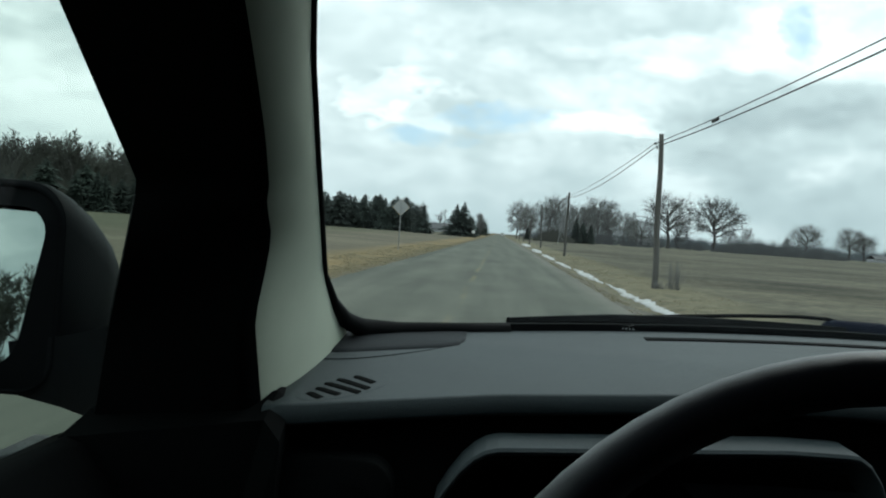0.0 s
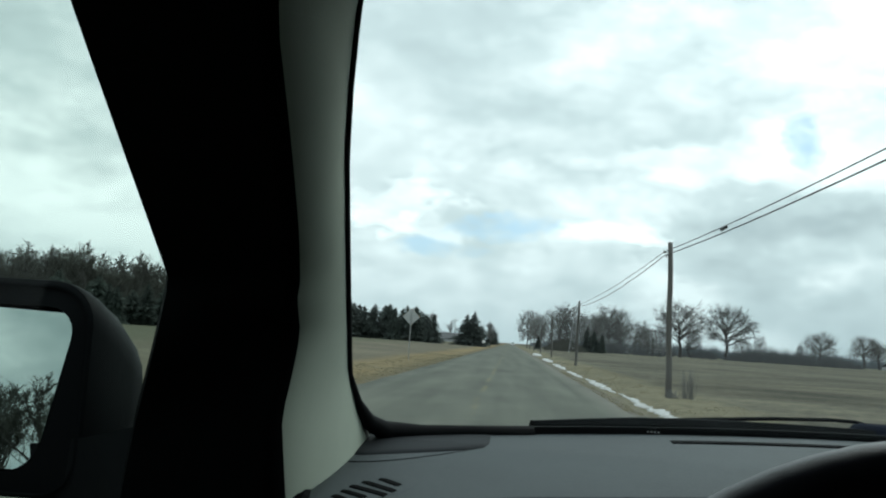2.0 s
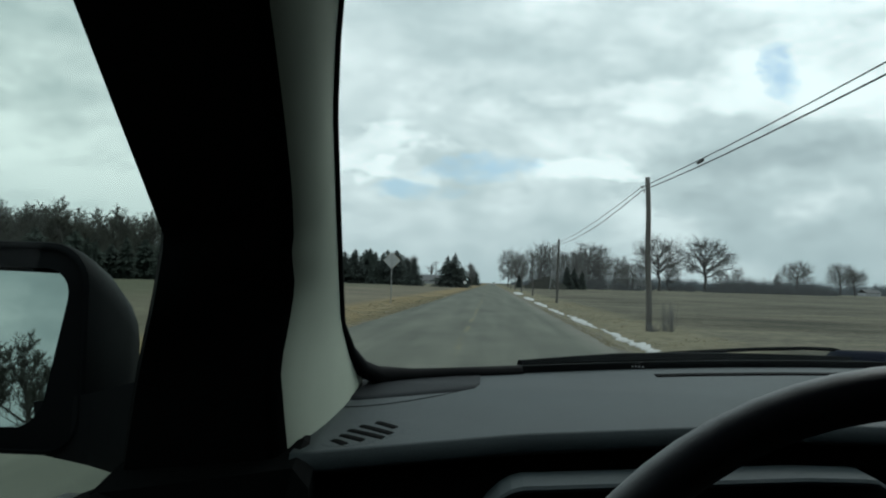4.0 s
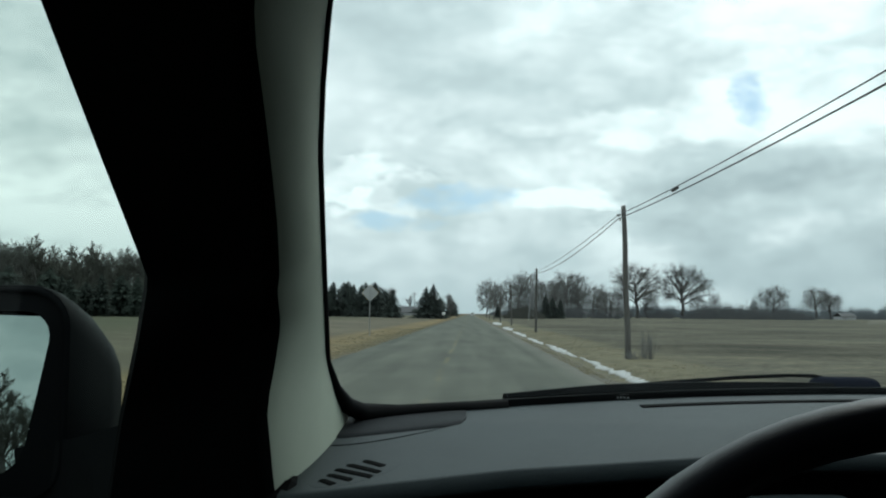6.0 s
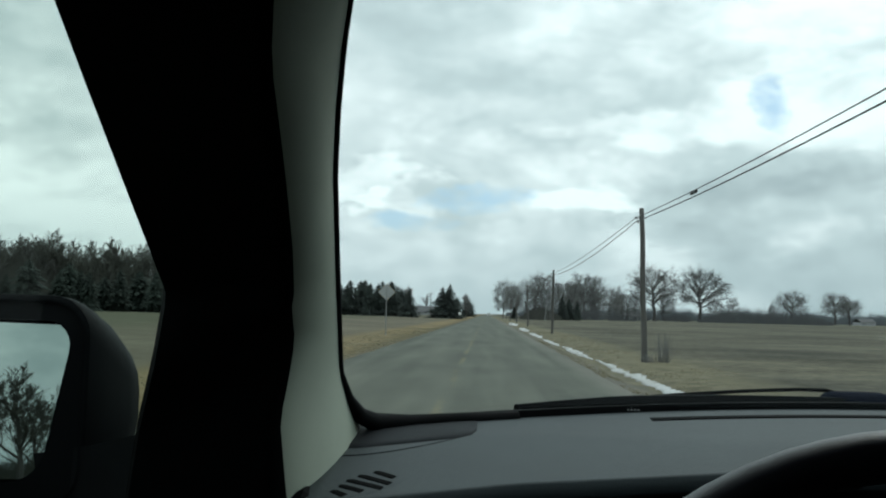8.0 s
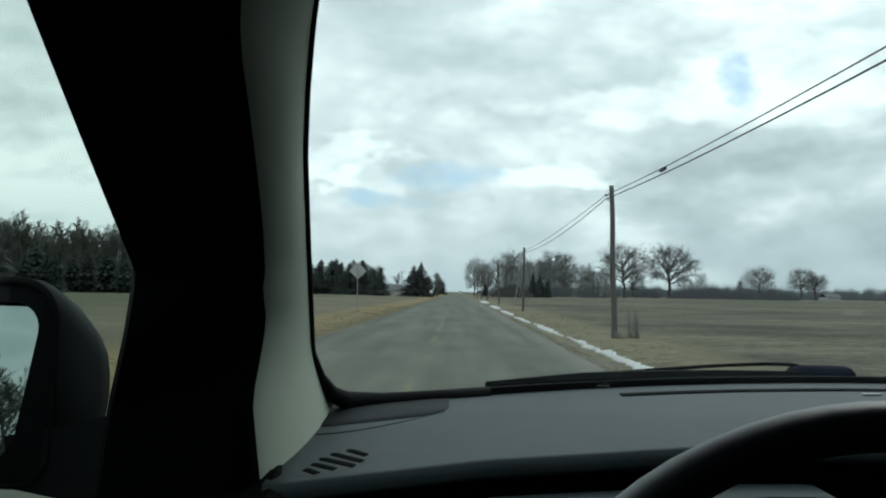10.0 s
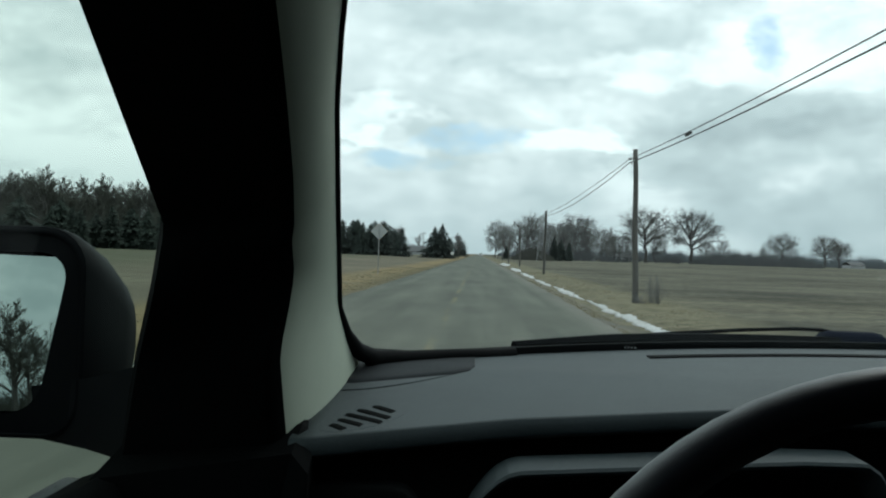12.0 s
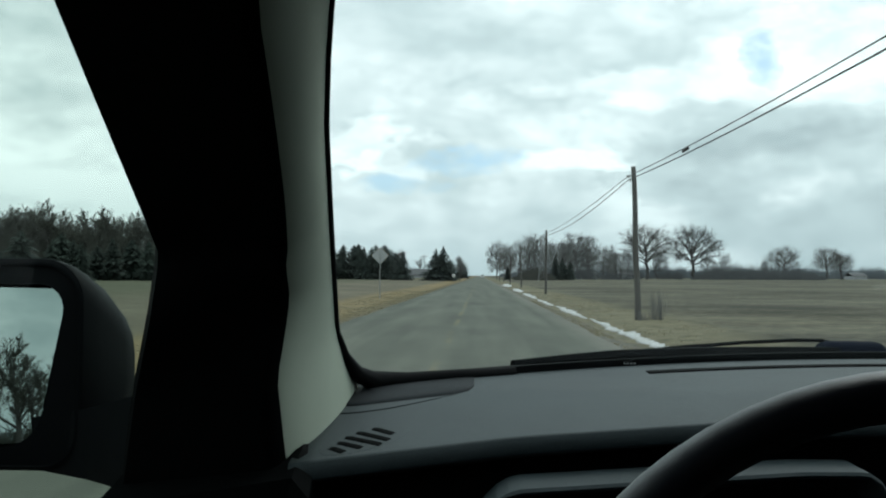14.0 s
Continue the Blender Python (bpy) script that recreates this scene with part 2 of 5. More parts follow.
SNOW = material("old_snow", (0.62, 0.64, 0.66), 0.6, second=(0.33, 0.31, 0.28), scale=1.6, fine=14, amount=0.8, bump=0.03, bump_scale=9)
STRAW = material("dry_grass", (0.30, 0.27, 0.185), 0.9, second=(0.22, 0.20, 0.135), scale=0.5, fine=6, amount=0.9)
SIGN_BACK = material("sign_aluminium", (0.42, 0.43, 0.43), 0.45, metal=0.6, second=(0.33, 0.34, 0.34), scale=4, fine=40)
STEEL = material("galvanised_steel", (0.35, 0.36, 0.36), 0.5, metal=0.6, second=(0.25, 0.25, 0.25), scale=6, fine=50)
YELLOW = material("sign_yellow", (0.78, 0.46, 0.02), 0.45, second=(0.7, 0.4, 0.02), scale=4)
WHITE = material("sign_white", (0.7, 0.71, 0.7), 0.5, second=(0.6, 0.61, 0.6), scale=5)
SIGN_BLACK = material("sign_black", (0.02, 0.02, 0.02), 0.5)
GREEN = material("sign_green", (0.02, 0.25, 0.12), 0.5)
SIDING = material("pale_siding", (0.36, 0.37, 0.38), 0.6, second=(0.28, 0.29, 0.30), scale=0.5, fine=4)
ROOFING = material("roof_shingle", (0.12, 0.12, 0.125), 0.8, scale=0.8, fine=10)


def ground_material():
    """Bare and stubbled field, with dry grass along the road's verges."""
    m = bpy.data.materials.new("field_soil")
    m.use_nodes = True
    nt = m.node_tree
    link = nt.links.new
    bsdf = nt.nodes["Principled BSDF"]
    bsdf.inputs["Roughness"].default_value = 0.95
    bsdf.inputs["Specular IOR Level"].default_value = 0.1
    place = nt.nodes.new("ShaderNodeNewGeometry").outputs["Position"]
    xyz = nt.nodes.new("ShaderNodeSeparateXYZ")
    link(place, xyz.inputs[0])

    def speckle(scale, detail, stretch):
        mp = nt.nodes.new("ShaderNodeMapping")
        mp.inputs["Scale"].default_value = stretch
        link(place, mp.inputs[0])
        n = node(nt, "ShaderNodeTexNoise", Scale=scale, Detail=detail, Roughness=0.65)
        link(mp.outputs[0], n.inputs["Vector"])
        return n.outputs[0]

    wide = speckle(0.03, 5, (0.5, 1.6, 1))
    patch = speckle(0.16, 5, (0.7, 1.0, 1))
    rows = speckle(0.35, 4, (0.12, 1.4, 1))
    clods = speckle(2.2, 5, (1, 1, 1))
    grit = speckle(14.0, 3, (1, 1, 1))
    soil = ramp(nt, maths(nt, "ADD", maths(nt, "MULTIPLY", maths(nt, "ADD", wide, patch), 0.30), maths(nt, "ADD", maths(nt, "MULTIPLY", rows, 0.06), maths(nt, "MULTIPLY", clods, 0.34))),
                (0.42, (0.048, 0.047, 0.036)), (0.5, (0.103, 0.097, 0.073)), (0.58, (0.200, 0.180, 0.130)))
    fallow = maths(nt, "MULTIPLY_ADD", xyz.outputs[0], -0.25, -1.2, clamp=True)
    soil = mixed(nt, maths(nt, "MULTIPLY", fallow, 0.4), soil, (0.20, 0.172, 0.125))
    meadow = maths(nt, "MULTIPLY_ADD", xyz.outputs[0], -0.08, -1.3, clamp=True)
    soil = mixed(nt, maths(nt, "MULTIPLY", meadow, 0.6), soil, (0.078, 0.086, 0.054))
    grass = ramp(nt, maths(nt, "ADD", maths(nt, "MULTIPLY", clods, 0.6), maths(nt, "MULTIPLY", wide, 0.4)),
                 (0.36, (0.092, 0.085, 0.055)), (0.5, (0.17, 0.153, 0.102)), (0.64, (0.255, 0.23, 0.158)))
    gravel = ramp(nt, maths(nt, "ADD", maths(nt, "MULTIPLY", grit, 0.6), maths(nt, "MULTIPLY", clods, 0.4)),
                  (0.35, (0.10, 0.094, 0.078)), (0.65, (0.21, 0.195, 0.165)))
    olive = maths(nt, "MULTIPLY_ADD", maths(nt, "ADD", xyz.outputs[0], maths(nt, "MULTIPLY", clods, 1.6)), 1.1, 5.4, clamp=True)
    tawny = mixed(nt, maths(nt, "MULTIPLY_ADD", wide, 2.0, -0.45, clamp=True), grass, (0.25, 0.178, 0.085))
    tawny = mixed(nt, maths(nt, "MULTIPLY", olive, 0.75), tawny, (0.115, 0.098, 0.058))
    grass = mixed(nt, maths(nt, "MULTIPLY_ADD", xyz.outputs[0], -1.0, 0.0, clamp=True), grass, tawny)
    off = maths(nt, "ABSOLUTE", maths(nt, "ADD", xyz.outputs[0], 0.65))        # distance from the middle of the road
    wob = maths(nt, "MULTIPLY", maths(nt, "SUBTRACT", clods, 0.5), 2.4)
    edge = maths(nt, "ADD", off, wob)
    to_field = maths(nt, "MULTIPLY_ADD", edge, 0.7, -4.75, clamp=True)
    near_side = maths(nt, "MULTIPLY", xyz.outputs[0], -1.0, clamp=True)
    to_grass = maths(nt, "MULTIPLY_ADD", maths(nt, "MULTIPLY_ADD", near_side, 0.75, edge), 1.6, -6.5, clamp=True)
    col = mixed(nt, to_grass, gravel, grass)
    col = mixed(nt, to_field, col, soil)
    link(col, bsdf.inputs["Base Color"])
    b = node(nt, "ShaderNodeBump", Strength=0.9, Distance=0.12)
    link(maths(nt, "ADD", clods, maths(nt, "MULTIPLY", grit, 0.35)), b.inputs["Height"])
    link(b.outputs[0], bsdf.inputs["Normal"])
    return m


def road_material():
    m = bpy.data.materials.new("worn_asphalt")
    m.use_nodes = True
    nt = m.node_tree
    link = nt.links.new
    bsdf = nt.nodes["Principled BSDF"]
    bsdf.inputs["Roughness"].default_value = 0.85
    bsdf.inputs["Specular IOR Level"].default_value = 0.3
    place = nt.nodes.new("ShaderNodeNewGeometry").outputs["Position"]
    xyz = nt.nodes.new("ShaderNodeSeparateXYZ")
    link(place, xyz.inputs[0])

    def speckle(scale, detail, stretch):
        mp = nt.nodes.new("ShaderNodeMapping")
        mp.inputs["Scale"].default_value = stretch
        link(place, mp.inputs[0])
        n = node(nt, "ShaderNodeTexNoise", Scale=scale, Detail=detail, Roughness=0.6)
        link(mp.outputs[0], n.inputs["Vector"])
        return n.outputs[0]

    streak = speckle(0.9, 4, (1.4, 0.05, 1))
    blotch = speckle(0.5, 4, (1, 0.35, 1))
    grain = speckle(45.0, 3, (1, 1, 1))
    f = maths(nt, "ADD", maths(nt, "MULTIPLY", streak, 0.45), maths(nt, "ADD", maths(nt, "MULTIPLY", blotch, 0.35), maths(nt, "MULTIPLY", grain, 0.2)))
    col = ramp(nt, f, (0.40, (0.063, 0.068, 0.052)), (0.5, (0.090, 0.095, 0.074)), (0.60, (0.124, 0.128, 0.101)))
    # worn yellow centre line
    mid = maths(nt, "ABSOLUTE", maths(nt, "ADD", xyz.outputs[0], 0.70))
    line = maths(nt, "MULTIPLY_ADD", mid, -22.0, 2.2, clamp=True)
    worn = maths(nt, "MULTIPLY_ADD", speckle(1.1, 5, (2, 0.25, 1)), 5.0, -2.2, clamp=True)
    col = mixed(nt, maths(nt, "MULTIPLY", maths(nt, "MULTIPLY", line, worn), 0.22), col, (0.36, 0.27, 0.10))
    # dust washed on to the edges
    side = maths(nt, "ABSOLUTE", maths(nt, "ADD", xyz.outputs[0], 0.65))
    dust = maths(nt, "MULTIPLY", maths(nt, "MULTIPLY_ADD", side, 1.6, -4.6, clamp=True), maths(nt, "MULTIPLY", blotch, maths(nt, "MULTIPLY_ADD", xyz.outputs[0], 1.0, 0.2, clamp=True)))
    col = mixed(nt, dust, col, (0.21, 0.195, 0.165))
    link(col, bsdf.inputs["Base Color"])
    b = node(nt, "ShaderNodeBump", Strength=0.5, Distance=0.01)
    link(grain, b.inputs["Height"])
    link(b.outputs[0], bsdf.inputs["Normal"])
    return m


def soft_grass():
    """Dry blades that let some light through."""
    nt = STRAW.node_tree
    out, bsdf = nt.nodes["Material Output"], nt.nodes["Principled BSDF"]
    through_light = nt.nodes.new("ShaderNodeBsdfTranslucent")
    nt.links.new(bsdf.inputs["Base Color"].links[0].from_socket, through_light.inputs["Color"])
    mix = nt.nodes.new("ShaderNodeMixShader")
    mix.inputs[0].default_value = 0.5
    nt.links.new(bsdf.outputs[0], mix.inputs[1])
    nt.links.new(through_light.outputs[0], mix.inputs[2])
    nt.links.new(mix.outputs[0], out.inputs[0])


soft_grass()
SOIL = ground_material()
ASPHALT = road_material()


# ---- mesh helpers ----
def mesh_from(name, verts, faces, mat, smooth=False):
    me = bpy.data.meshes.new(name)
    me.from_pydata([tuple(v) for v in verts], [], faces)
    me.materials.append(mat)
    if smooth:
        me.polygons.foreach_set("use_smooth", [True] * len(me.polygons))
    me.update()
    return me


def part(name, me, parent=None, label="", at=None):
    """Links a mesh as one object under a thing or under a part."""
    ob = new(name, me)
    ob.parent = parent
    if at is not None:
        ob.matrix_basis = at
    return tagged(ob, label)


def thing(name, label, category, group="", kind="", at=None, me=None):
    ob = new(name, me)
    if at is not None:
        ob.matrix_basis = at
    return tagged(ob, label, category, group, kind)


class Build:
    """Gathers simple solids into one mesh."""

    def __init__(self):
        self.v, self.f = [], []

    def add(self, verts, faces):
        k = len(self.v)
        self.v += [tuple(p) for p in verts]
        self.f += [tuple(i + k for i in f) for f in faces]
        return self

    def box(self, lo, hi, bevel=0.0):
        (x0, y0, z0), (x1, y1, z1) = lo, hi
        if not bevel:
            return self.add([(x, y, z) for z in (z0, z1) for y in (y0, y1) for x in (x0, x1)],
                            [(0, 2, 3, 1), (4, 5, 7, 6), (0, 1, 5, 4), (2, 6, 7, 3), (0, 4, 6, 2), (1, 3, 7, 5)])
        bm = bmesh.new()
        bmesh.ops.create_cube(bm, size=1, matrix=Matrix.Translation(((x0 + x1) / 2, (y0 + y1) / 2, (z0 + z1) / 2)) @ Matrix.Diagonal((x1 - x0, y1 - y0, z1 - z0, 1)))
        bmesh.ops.bevel(bm, geom=bm.edges[:], offset=bevel, segments=3, profile=0.5, affect="EDGES")
        bm.verts.index_update()
        self.add([v.co for v in bm.verts], [[v.index for v in f.verts] for f in bm.faces])
        bm.free()
        return self

    def tube(self, path, radius, sides=8, caps=True):
        path = [Vector(p) for p in path]
        radii = radius if isinstance(radius, (list, tuple)) else [radius] * len(path)
        k = len(self.v)
        for i, p in enumerate(path):
            d = (path[min(i + 1, len(path) - 1)] - path[max(i - 1, 0)]).normalized()
            a = d.cross(Vector((0, 0, 1)) if abs(d.z) < 0.95 else Vector((1, 0, 0))).normalized()
            b = d.cross(a)
            for s in range(sides):
                w = 2 * math.pi * s / sides
                self.v.append(tuple(p + radii[i] * (math.cos(w) * a + math.sin(w) * b)))
        for i in range(len(path) - 1):
            for s in range(sides):
                t = (s + 1) % sides
                self.f.append((k + i * sides + s, k + (i + 1) * sides + s, k + (i + 1) * sides + t, k + i * sides + t))
        if caps:
            self.f.append(tuple(k + s for s in range(sides)))
            n = k + (len(path) - 1) * sides
            self.f.append(tuple(n + s for s in reversed(range(sides))))
        return self

    def loft(self, rings, closed=True, cap=True):
        k, n = len(self.v), len(rings[0])
        for r in rings:
            self.v += [tuple(p) for p in r]
        for i in range(len(rings) - 1):
            for s in range(n if closed else n - 1):
                t = (s + 1) % n
                self.f.append((k + i * n + s, k + i * n + t, k + (i + 1) * n + t, k + (i + 1) * n + s))
        if cap and closed:
            self.f.append(tuple(k + s for s in reversed(range(n))))
            self.f.append(tuple(k + (len(rings) - 1) * n + s for s in range(n)))
        return self

    def mesh(self, name, mat, smooth=False, fix=True):
        me = mesh_from(name, self.v, self.f, mat, smooth)
        if fix:
            bm = bmesh.new()
            bm.from_mesh(me)
            bmesh.ops.recalc_face_normals(bm, faces=bm.faces)
            bm.to_mesh(me)
            bm.free()
        return me


def thicken(rows, depth, crisp=False):
    """A curved sheet given as rows of points, made solid by going back by the vector depth; crisp keeps its rim apart."""
    b = Build()
    n, m = len(rows), len(rows[0])
    d = Vector(depth)
    front = [Vector(p) for r in rows for p in r]
    b.v = [tuple(p) for p in front] + [tuple(p + d) for p in front]
    o = n * m
    for i in range(n - 1):
        for j in range(m - 1):
            a = i * m + j
            b.f.append((a, a + 1, a + m + 1, a + m))
            b.f.append((o + a, o + a + m, o + a + m + 1, o + a + 1))
    rim = [j for j in range(m)] + [i * m + m - 1 for i in range(1, n)] + [(n - 1) * m + j for j in range(m - 2, -1, -1)] + [i * m for i in range(n - 2, 0, -1)]
    if crisp:
        k = len(b.v)
        b.v += [b.v[a] for a in rim] + [b.v[o + a] for a in rim]
        q = len(rim)
        b.f += [(k + (i + 1) % q, k + i, k + q + i, k + q + (i + 1) % q) for i in range(q)]
        return b
    for a, c in zip(rim, rim[1:] + rim[:1]):
        b.f.append((c, a, o + a, o + c))
    return b


def rounded_rect(x0, x1, z0, z1, r, y, seg=6, skew=0.0):
    pts = []
    for cx, cz, a0 in ((x1 - r, z1 - r, 0), (x0 + r, z1 - r, 90), (x0 + r, z0 + r, 180), (x1 - r, z0 + r, 270)):
        for s in range(seg + 1):
            a = radians(a0 + 90 * s / seg)
            px, pz = cx + r * math.cos(a), cz + r * math.sin(a)
            pts.append((px + skew * (pz - z0), y, pz))
    return pts


def along(poly, f):
    """The point at f (0 to 1) of a polyline, by index."""
    k = min(int(f * (len(poly) - 1)), len(poly) - 2)
    return Vector(poly[k]).lerp(Vector(poly[k + 1]), f * (len(poly) - 1) - k)


# ---- ground, road and snow ----
def ground_height(x, y):
    s = abs(x + 0.65)
    if s < 3.4:
        return -0.05
    right = x > 0
    ditch = -0.20 * math.exp(-((s - (4.55 if right else 5.2)) / 0.7) ** 2) * (1 if right else 0.4)
    swell = 0.0
    if s > 6:
        k = min(1, (s - 6) / 20)
        swell = k * (0.10 * noise.noise((x * 0.02, y * 0.02, 3)) + 0.05 * noise.noise((x * 0.13, y * 0.13, 7)))
        if not right:
            swell += 0.25 * k
    return -0.04 + ditch + swell + (0.025 * noise.noise((x * 1.3, y * 0.9, 0)) if s < 12 else 0)


def spaced(stops):
    out = []
    for (a, b, n) in stops:
        out += [a + (b - a) * i / n for i in range(n)]
    return out + [stops[-1][1]]


def build_ground():
    xs = spaced([(-4500, -600, 5), (-600, -60, 18), (-60, -12, 24), (-12, -4.0, 22), (-4.0, 2.7, 4), (2.7, 9, 24), (9, 60, 26), (60, 600, 18), (600, 4500, 5)])
    ys = spaced([(-4500, -400, 5), (-400, -40, 24), (-40, 0, 20), (0, 60, 90), (60, 160, 60), (160, 800, 60), (800, 4900, 8)])
    verts = [(x, y, ground_height(x, y) if abs(y) < 900 and abs(x) < 700 else 0.0) for y in ys for x in xs]
    n = len(xs)
    faces = [(j * n + i, j * n + i + 1, (j + 1) * n + i + 1, (j + 1) * n + i) for j in range(len(ys) - 1) for i in range(n - 1)]
    thing("ground", "brown stubble field with dry grassy verges along the road", "ground", kind="structure", me=mesh_from("ground", verts, faces, SOIL, True))

    rows = []
    ys = spaced([(-420, -20, 40), (-20, 120, 140), (120, 900, 80), (900, 3000, 10)])
    for i, y in enumerate(ys):
        left = -4.2 + 0.10 * noise.noise((0, y * 0.35, 1)) + 0.05 * noise.noise((0, y * 1.7, 2))
        right = 2.9 + 0.10 * noise.noise((5, y * 0.35, 1)) + 0.05 * noise.noise((5, y * 1.7, 2))
        rows.append([(left + (right - left) * k / 10, y, 0.0 + 0.045 * (1 - ((k - 5) / 5) ** 2) - 0.02) for k in range(11)])
    me = thicken(rows, (0, 0, -0.12)).mesh("road", ASPHALT, True)
    thing("road", "worn grey asphalt country road with a faded yellow centre line", "road", kind="structure", me=me)


build_ground()


def snow_patch(cx, cy, length, width, seed, lean=0.0):
    """Thin lying snow with a ragged outline, resting on the ground."""
    rng = random.Random(seed)
    n = min(360, max(24, int(length * 9)))
    rows = []
    ph = rng.uniform(0, 50)
    for i in range(n + 1):
        f = i / n
        y = cy + (f - 0.5) * length
        taper = max(0.04, min(1, 0.6 * f * length, 0.6 * (1 - f) * length, 4.5 * f, 4.5 * (1 - f)))
        w = width * taper * (0.72 + 0.5 * noise.noise((ph, y * 0.6, 0)) + 0.7 * noise.noise((ph, y * 2.1, 4)) + 0.7 * noise.noise((ph, y * 6.5, 8)))
        mid = cx + lean * (f - 0.5) * length + 0.3 * width * noise.noise((ph + 9, y * 0.5, 0)) + 0.25 * width * noise.noise((ph + 9, y * 4.5, 3))
        row = []
        for k in range(7):
            s = (k - 3) / 3
            x = mid + s * max(w, 0.03) / 2
            row.append((x, y, ground_height(x, y) + 0.010 + 0.022 * (1 - s * s)))
        rows.append(row)
    return thicken(rows, (0, 0, -0.05)).mesh("snow_patch", SNOW, True)


for k, (x, y, length, width, lean) in enumerate((
        (4.2, 22.0, 30.0, 0.34, 0.0), (4.15, 45.0, 15.0, 0.36, 0.0),
        (4.05, 60.5, 14.0, 0.38, 0.0), (4.1, 80.0, 20.0, 0.48, 0.0), (4.2, 108.0, 26.0, 0.65, 0.0), (4.4, 158.0, 40.0, 0.9, 0.0),
        (-6.9, 34.0, 3.0, 0.5, 0.05), (-7.3, 24.0, 2.2, 0.35, 0.0), (7.2, -18.0, 9.0, 2.2, 0.2), (24.0, -38.0, 26.0, 9.0, 0.3), (16.0, -62.0, 22.0, 10.0, 0.2))):
    thing("snow_patch", "strip of old snow lying in the roadside ditch" if k < 6 else "thin patch of old snow lying on the field", "snow", "snow by the road", "structure",
          me=snow_patch(x, y, length, width, k, lean))


# ---- roadside grass ----
def grass_tufts(name, x0, x1, y0, y1, count, tall, seed, label):
    rng = random.Random(seed)
    b = Build()
    for _ in range(count):
        x = rng.uniform(x0, x1)
        y = y0 + (y1 - y0) * rng.random() ** 1.6
        if noise.noise((x * 0.7, y * 0.35, seed)) < -0.12:
            continue
        z = ground_height(x, y) - 0.01
        for _ in range(5):
            a = rng.uniform(0, 6.283)
            h = tall * rng.uniform(0.4, 1.1)
            px, py = x + rng.gauss(0, 0.07), y + rng.gauss(0, 0.07)
            lx, ly = rng.gauss(0, 1.1) * h, rng.gauss(0, 1.1) * h
            w = 0.012 + 0.0004 * y
            dx, dy = w * math.cos(a), w * math.sin(a)
            b.add([(px - dx, py - dy, z), (px + dx, py + dy, z), (px + lx * 0.4 + dx * 0.7, py + ly * 0.4, z + h * 0.6), (px + lx, py + ly, z + h)], [(0, 1, 2), (0, 2, 3)])
    thing(name, label, "grass", kind="stuff", me=b.mesh(name, STRAW, fix=False))


grass_tufts("verge_grass", 4.3, 7.0, 9, 90, 1500, 0.035, 1, "dry tan grass on the verge below the poles")
grass_tufts("verge_grass", -7.2, -4.25, 9, 95, 3000, 0.05, 2, "dry orange-tan grass along the road's far verge")
grass_tufts("verge_grass", 3.0, 3.6, 9, 60, 900, 0.04, 3, "short worn grass beside the asphalt edge")


# ---- the car that the camera rides in ----
MID = 0.55                                       # the car's middle line
EDGE = [(-0.1254, 0.922, 1.347), (-0.1298, 0.80, 1.408), (-0.1204, 0.72, 1.452), (-0.1095, 0.63, 1.498), (-0.0989, 0.545, 1.543),
        (-0.0893, 0.49, 1.570), (-0.0809, 0.45, 1.593), (-0.066, 0.40, 1.640), (-0.060, 0.37, 1.678), (-0.055, 0.35, 1.708)]
SIDE = [(-0.268, 0.683, 1.296), (-0.247, 0.649, 1.372), (-0.2225, 0.605, 1.423), (-0.2148, 0.600, 1.4683), (-0.209, 0.55, 1.4933),
        (-0.201, 0.48, 1.528), (-0.1918, 0.40, 1.568), (-0.177, 0.30, 1.612), (-0.150, 0.20, 1.645), (-0.120, 0.08, 1.670), (-0.10, -0.05, 1.685)]

car = thing("car", "dark car with grey dashboard and pillar trim standing on the road", "car")


def base_y(x):
    return 1.20 - 0.28 * ((x - MID) / 0.668) ** 2


def lip_y(x):
    s = abs(x - MID)
    return 0.812 - 0.28 * max(0, s - 0.3) - 0.18 * max(0, s - 0.53)


def dash_z(x, y):
    s = abs(x - MID)
    crown = 0.001 * max(0, 1 - s / 0.45)
    return (1.346 + 0.03 * (y - 0.92) if y > 0.92 else 1.346 - 0.11 * (0.92 - y)) + crown


def mirrored(points):
    return [(2 * MID - x, y, z) for x, y, z in points]


def pillar_trim(s0, s1):
    """Sheet of the pillar from the screen's edge to the door: a rounded inner corner, then a flat side."""
    rows = []
    for i in range(40):
        f = i / 39
        e, w = along(EDGE, f), along(SIDE, f)
        deep = min(0.93, (DEPTH + 0.16 * max(0, 1 - f / 0.24) ** 1.3) / abs(w.y - e.y))
        row = []
        for j in range(33):
            s = s0 + (s1 - s0) * j / 32
            q = min(1.0, s / BEND) * math.pi / 2
            fx = CORNER * (1 - math.cos(q)) if s < BEND else CORNER + (1 - CORNER) * (s - BEND) / (1 - BEND)
            fy = deep * math.sin(q) if s < BEND else deep + (1 - deep) * (s - BEND) / (1 - BEND)
            swell = BULGE * math.sin(q) * (1 if s < BEND else 1 - (s - BEND) / (1 - BEND))
            row.append((e.x + (w.x - e.x) * fx, e.y + (w.y - e.y) * fy - swell, e.z + (w.z - e.z) * fy))
        rows.append(row)
    return rows


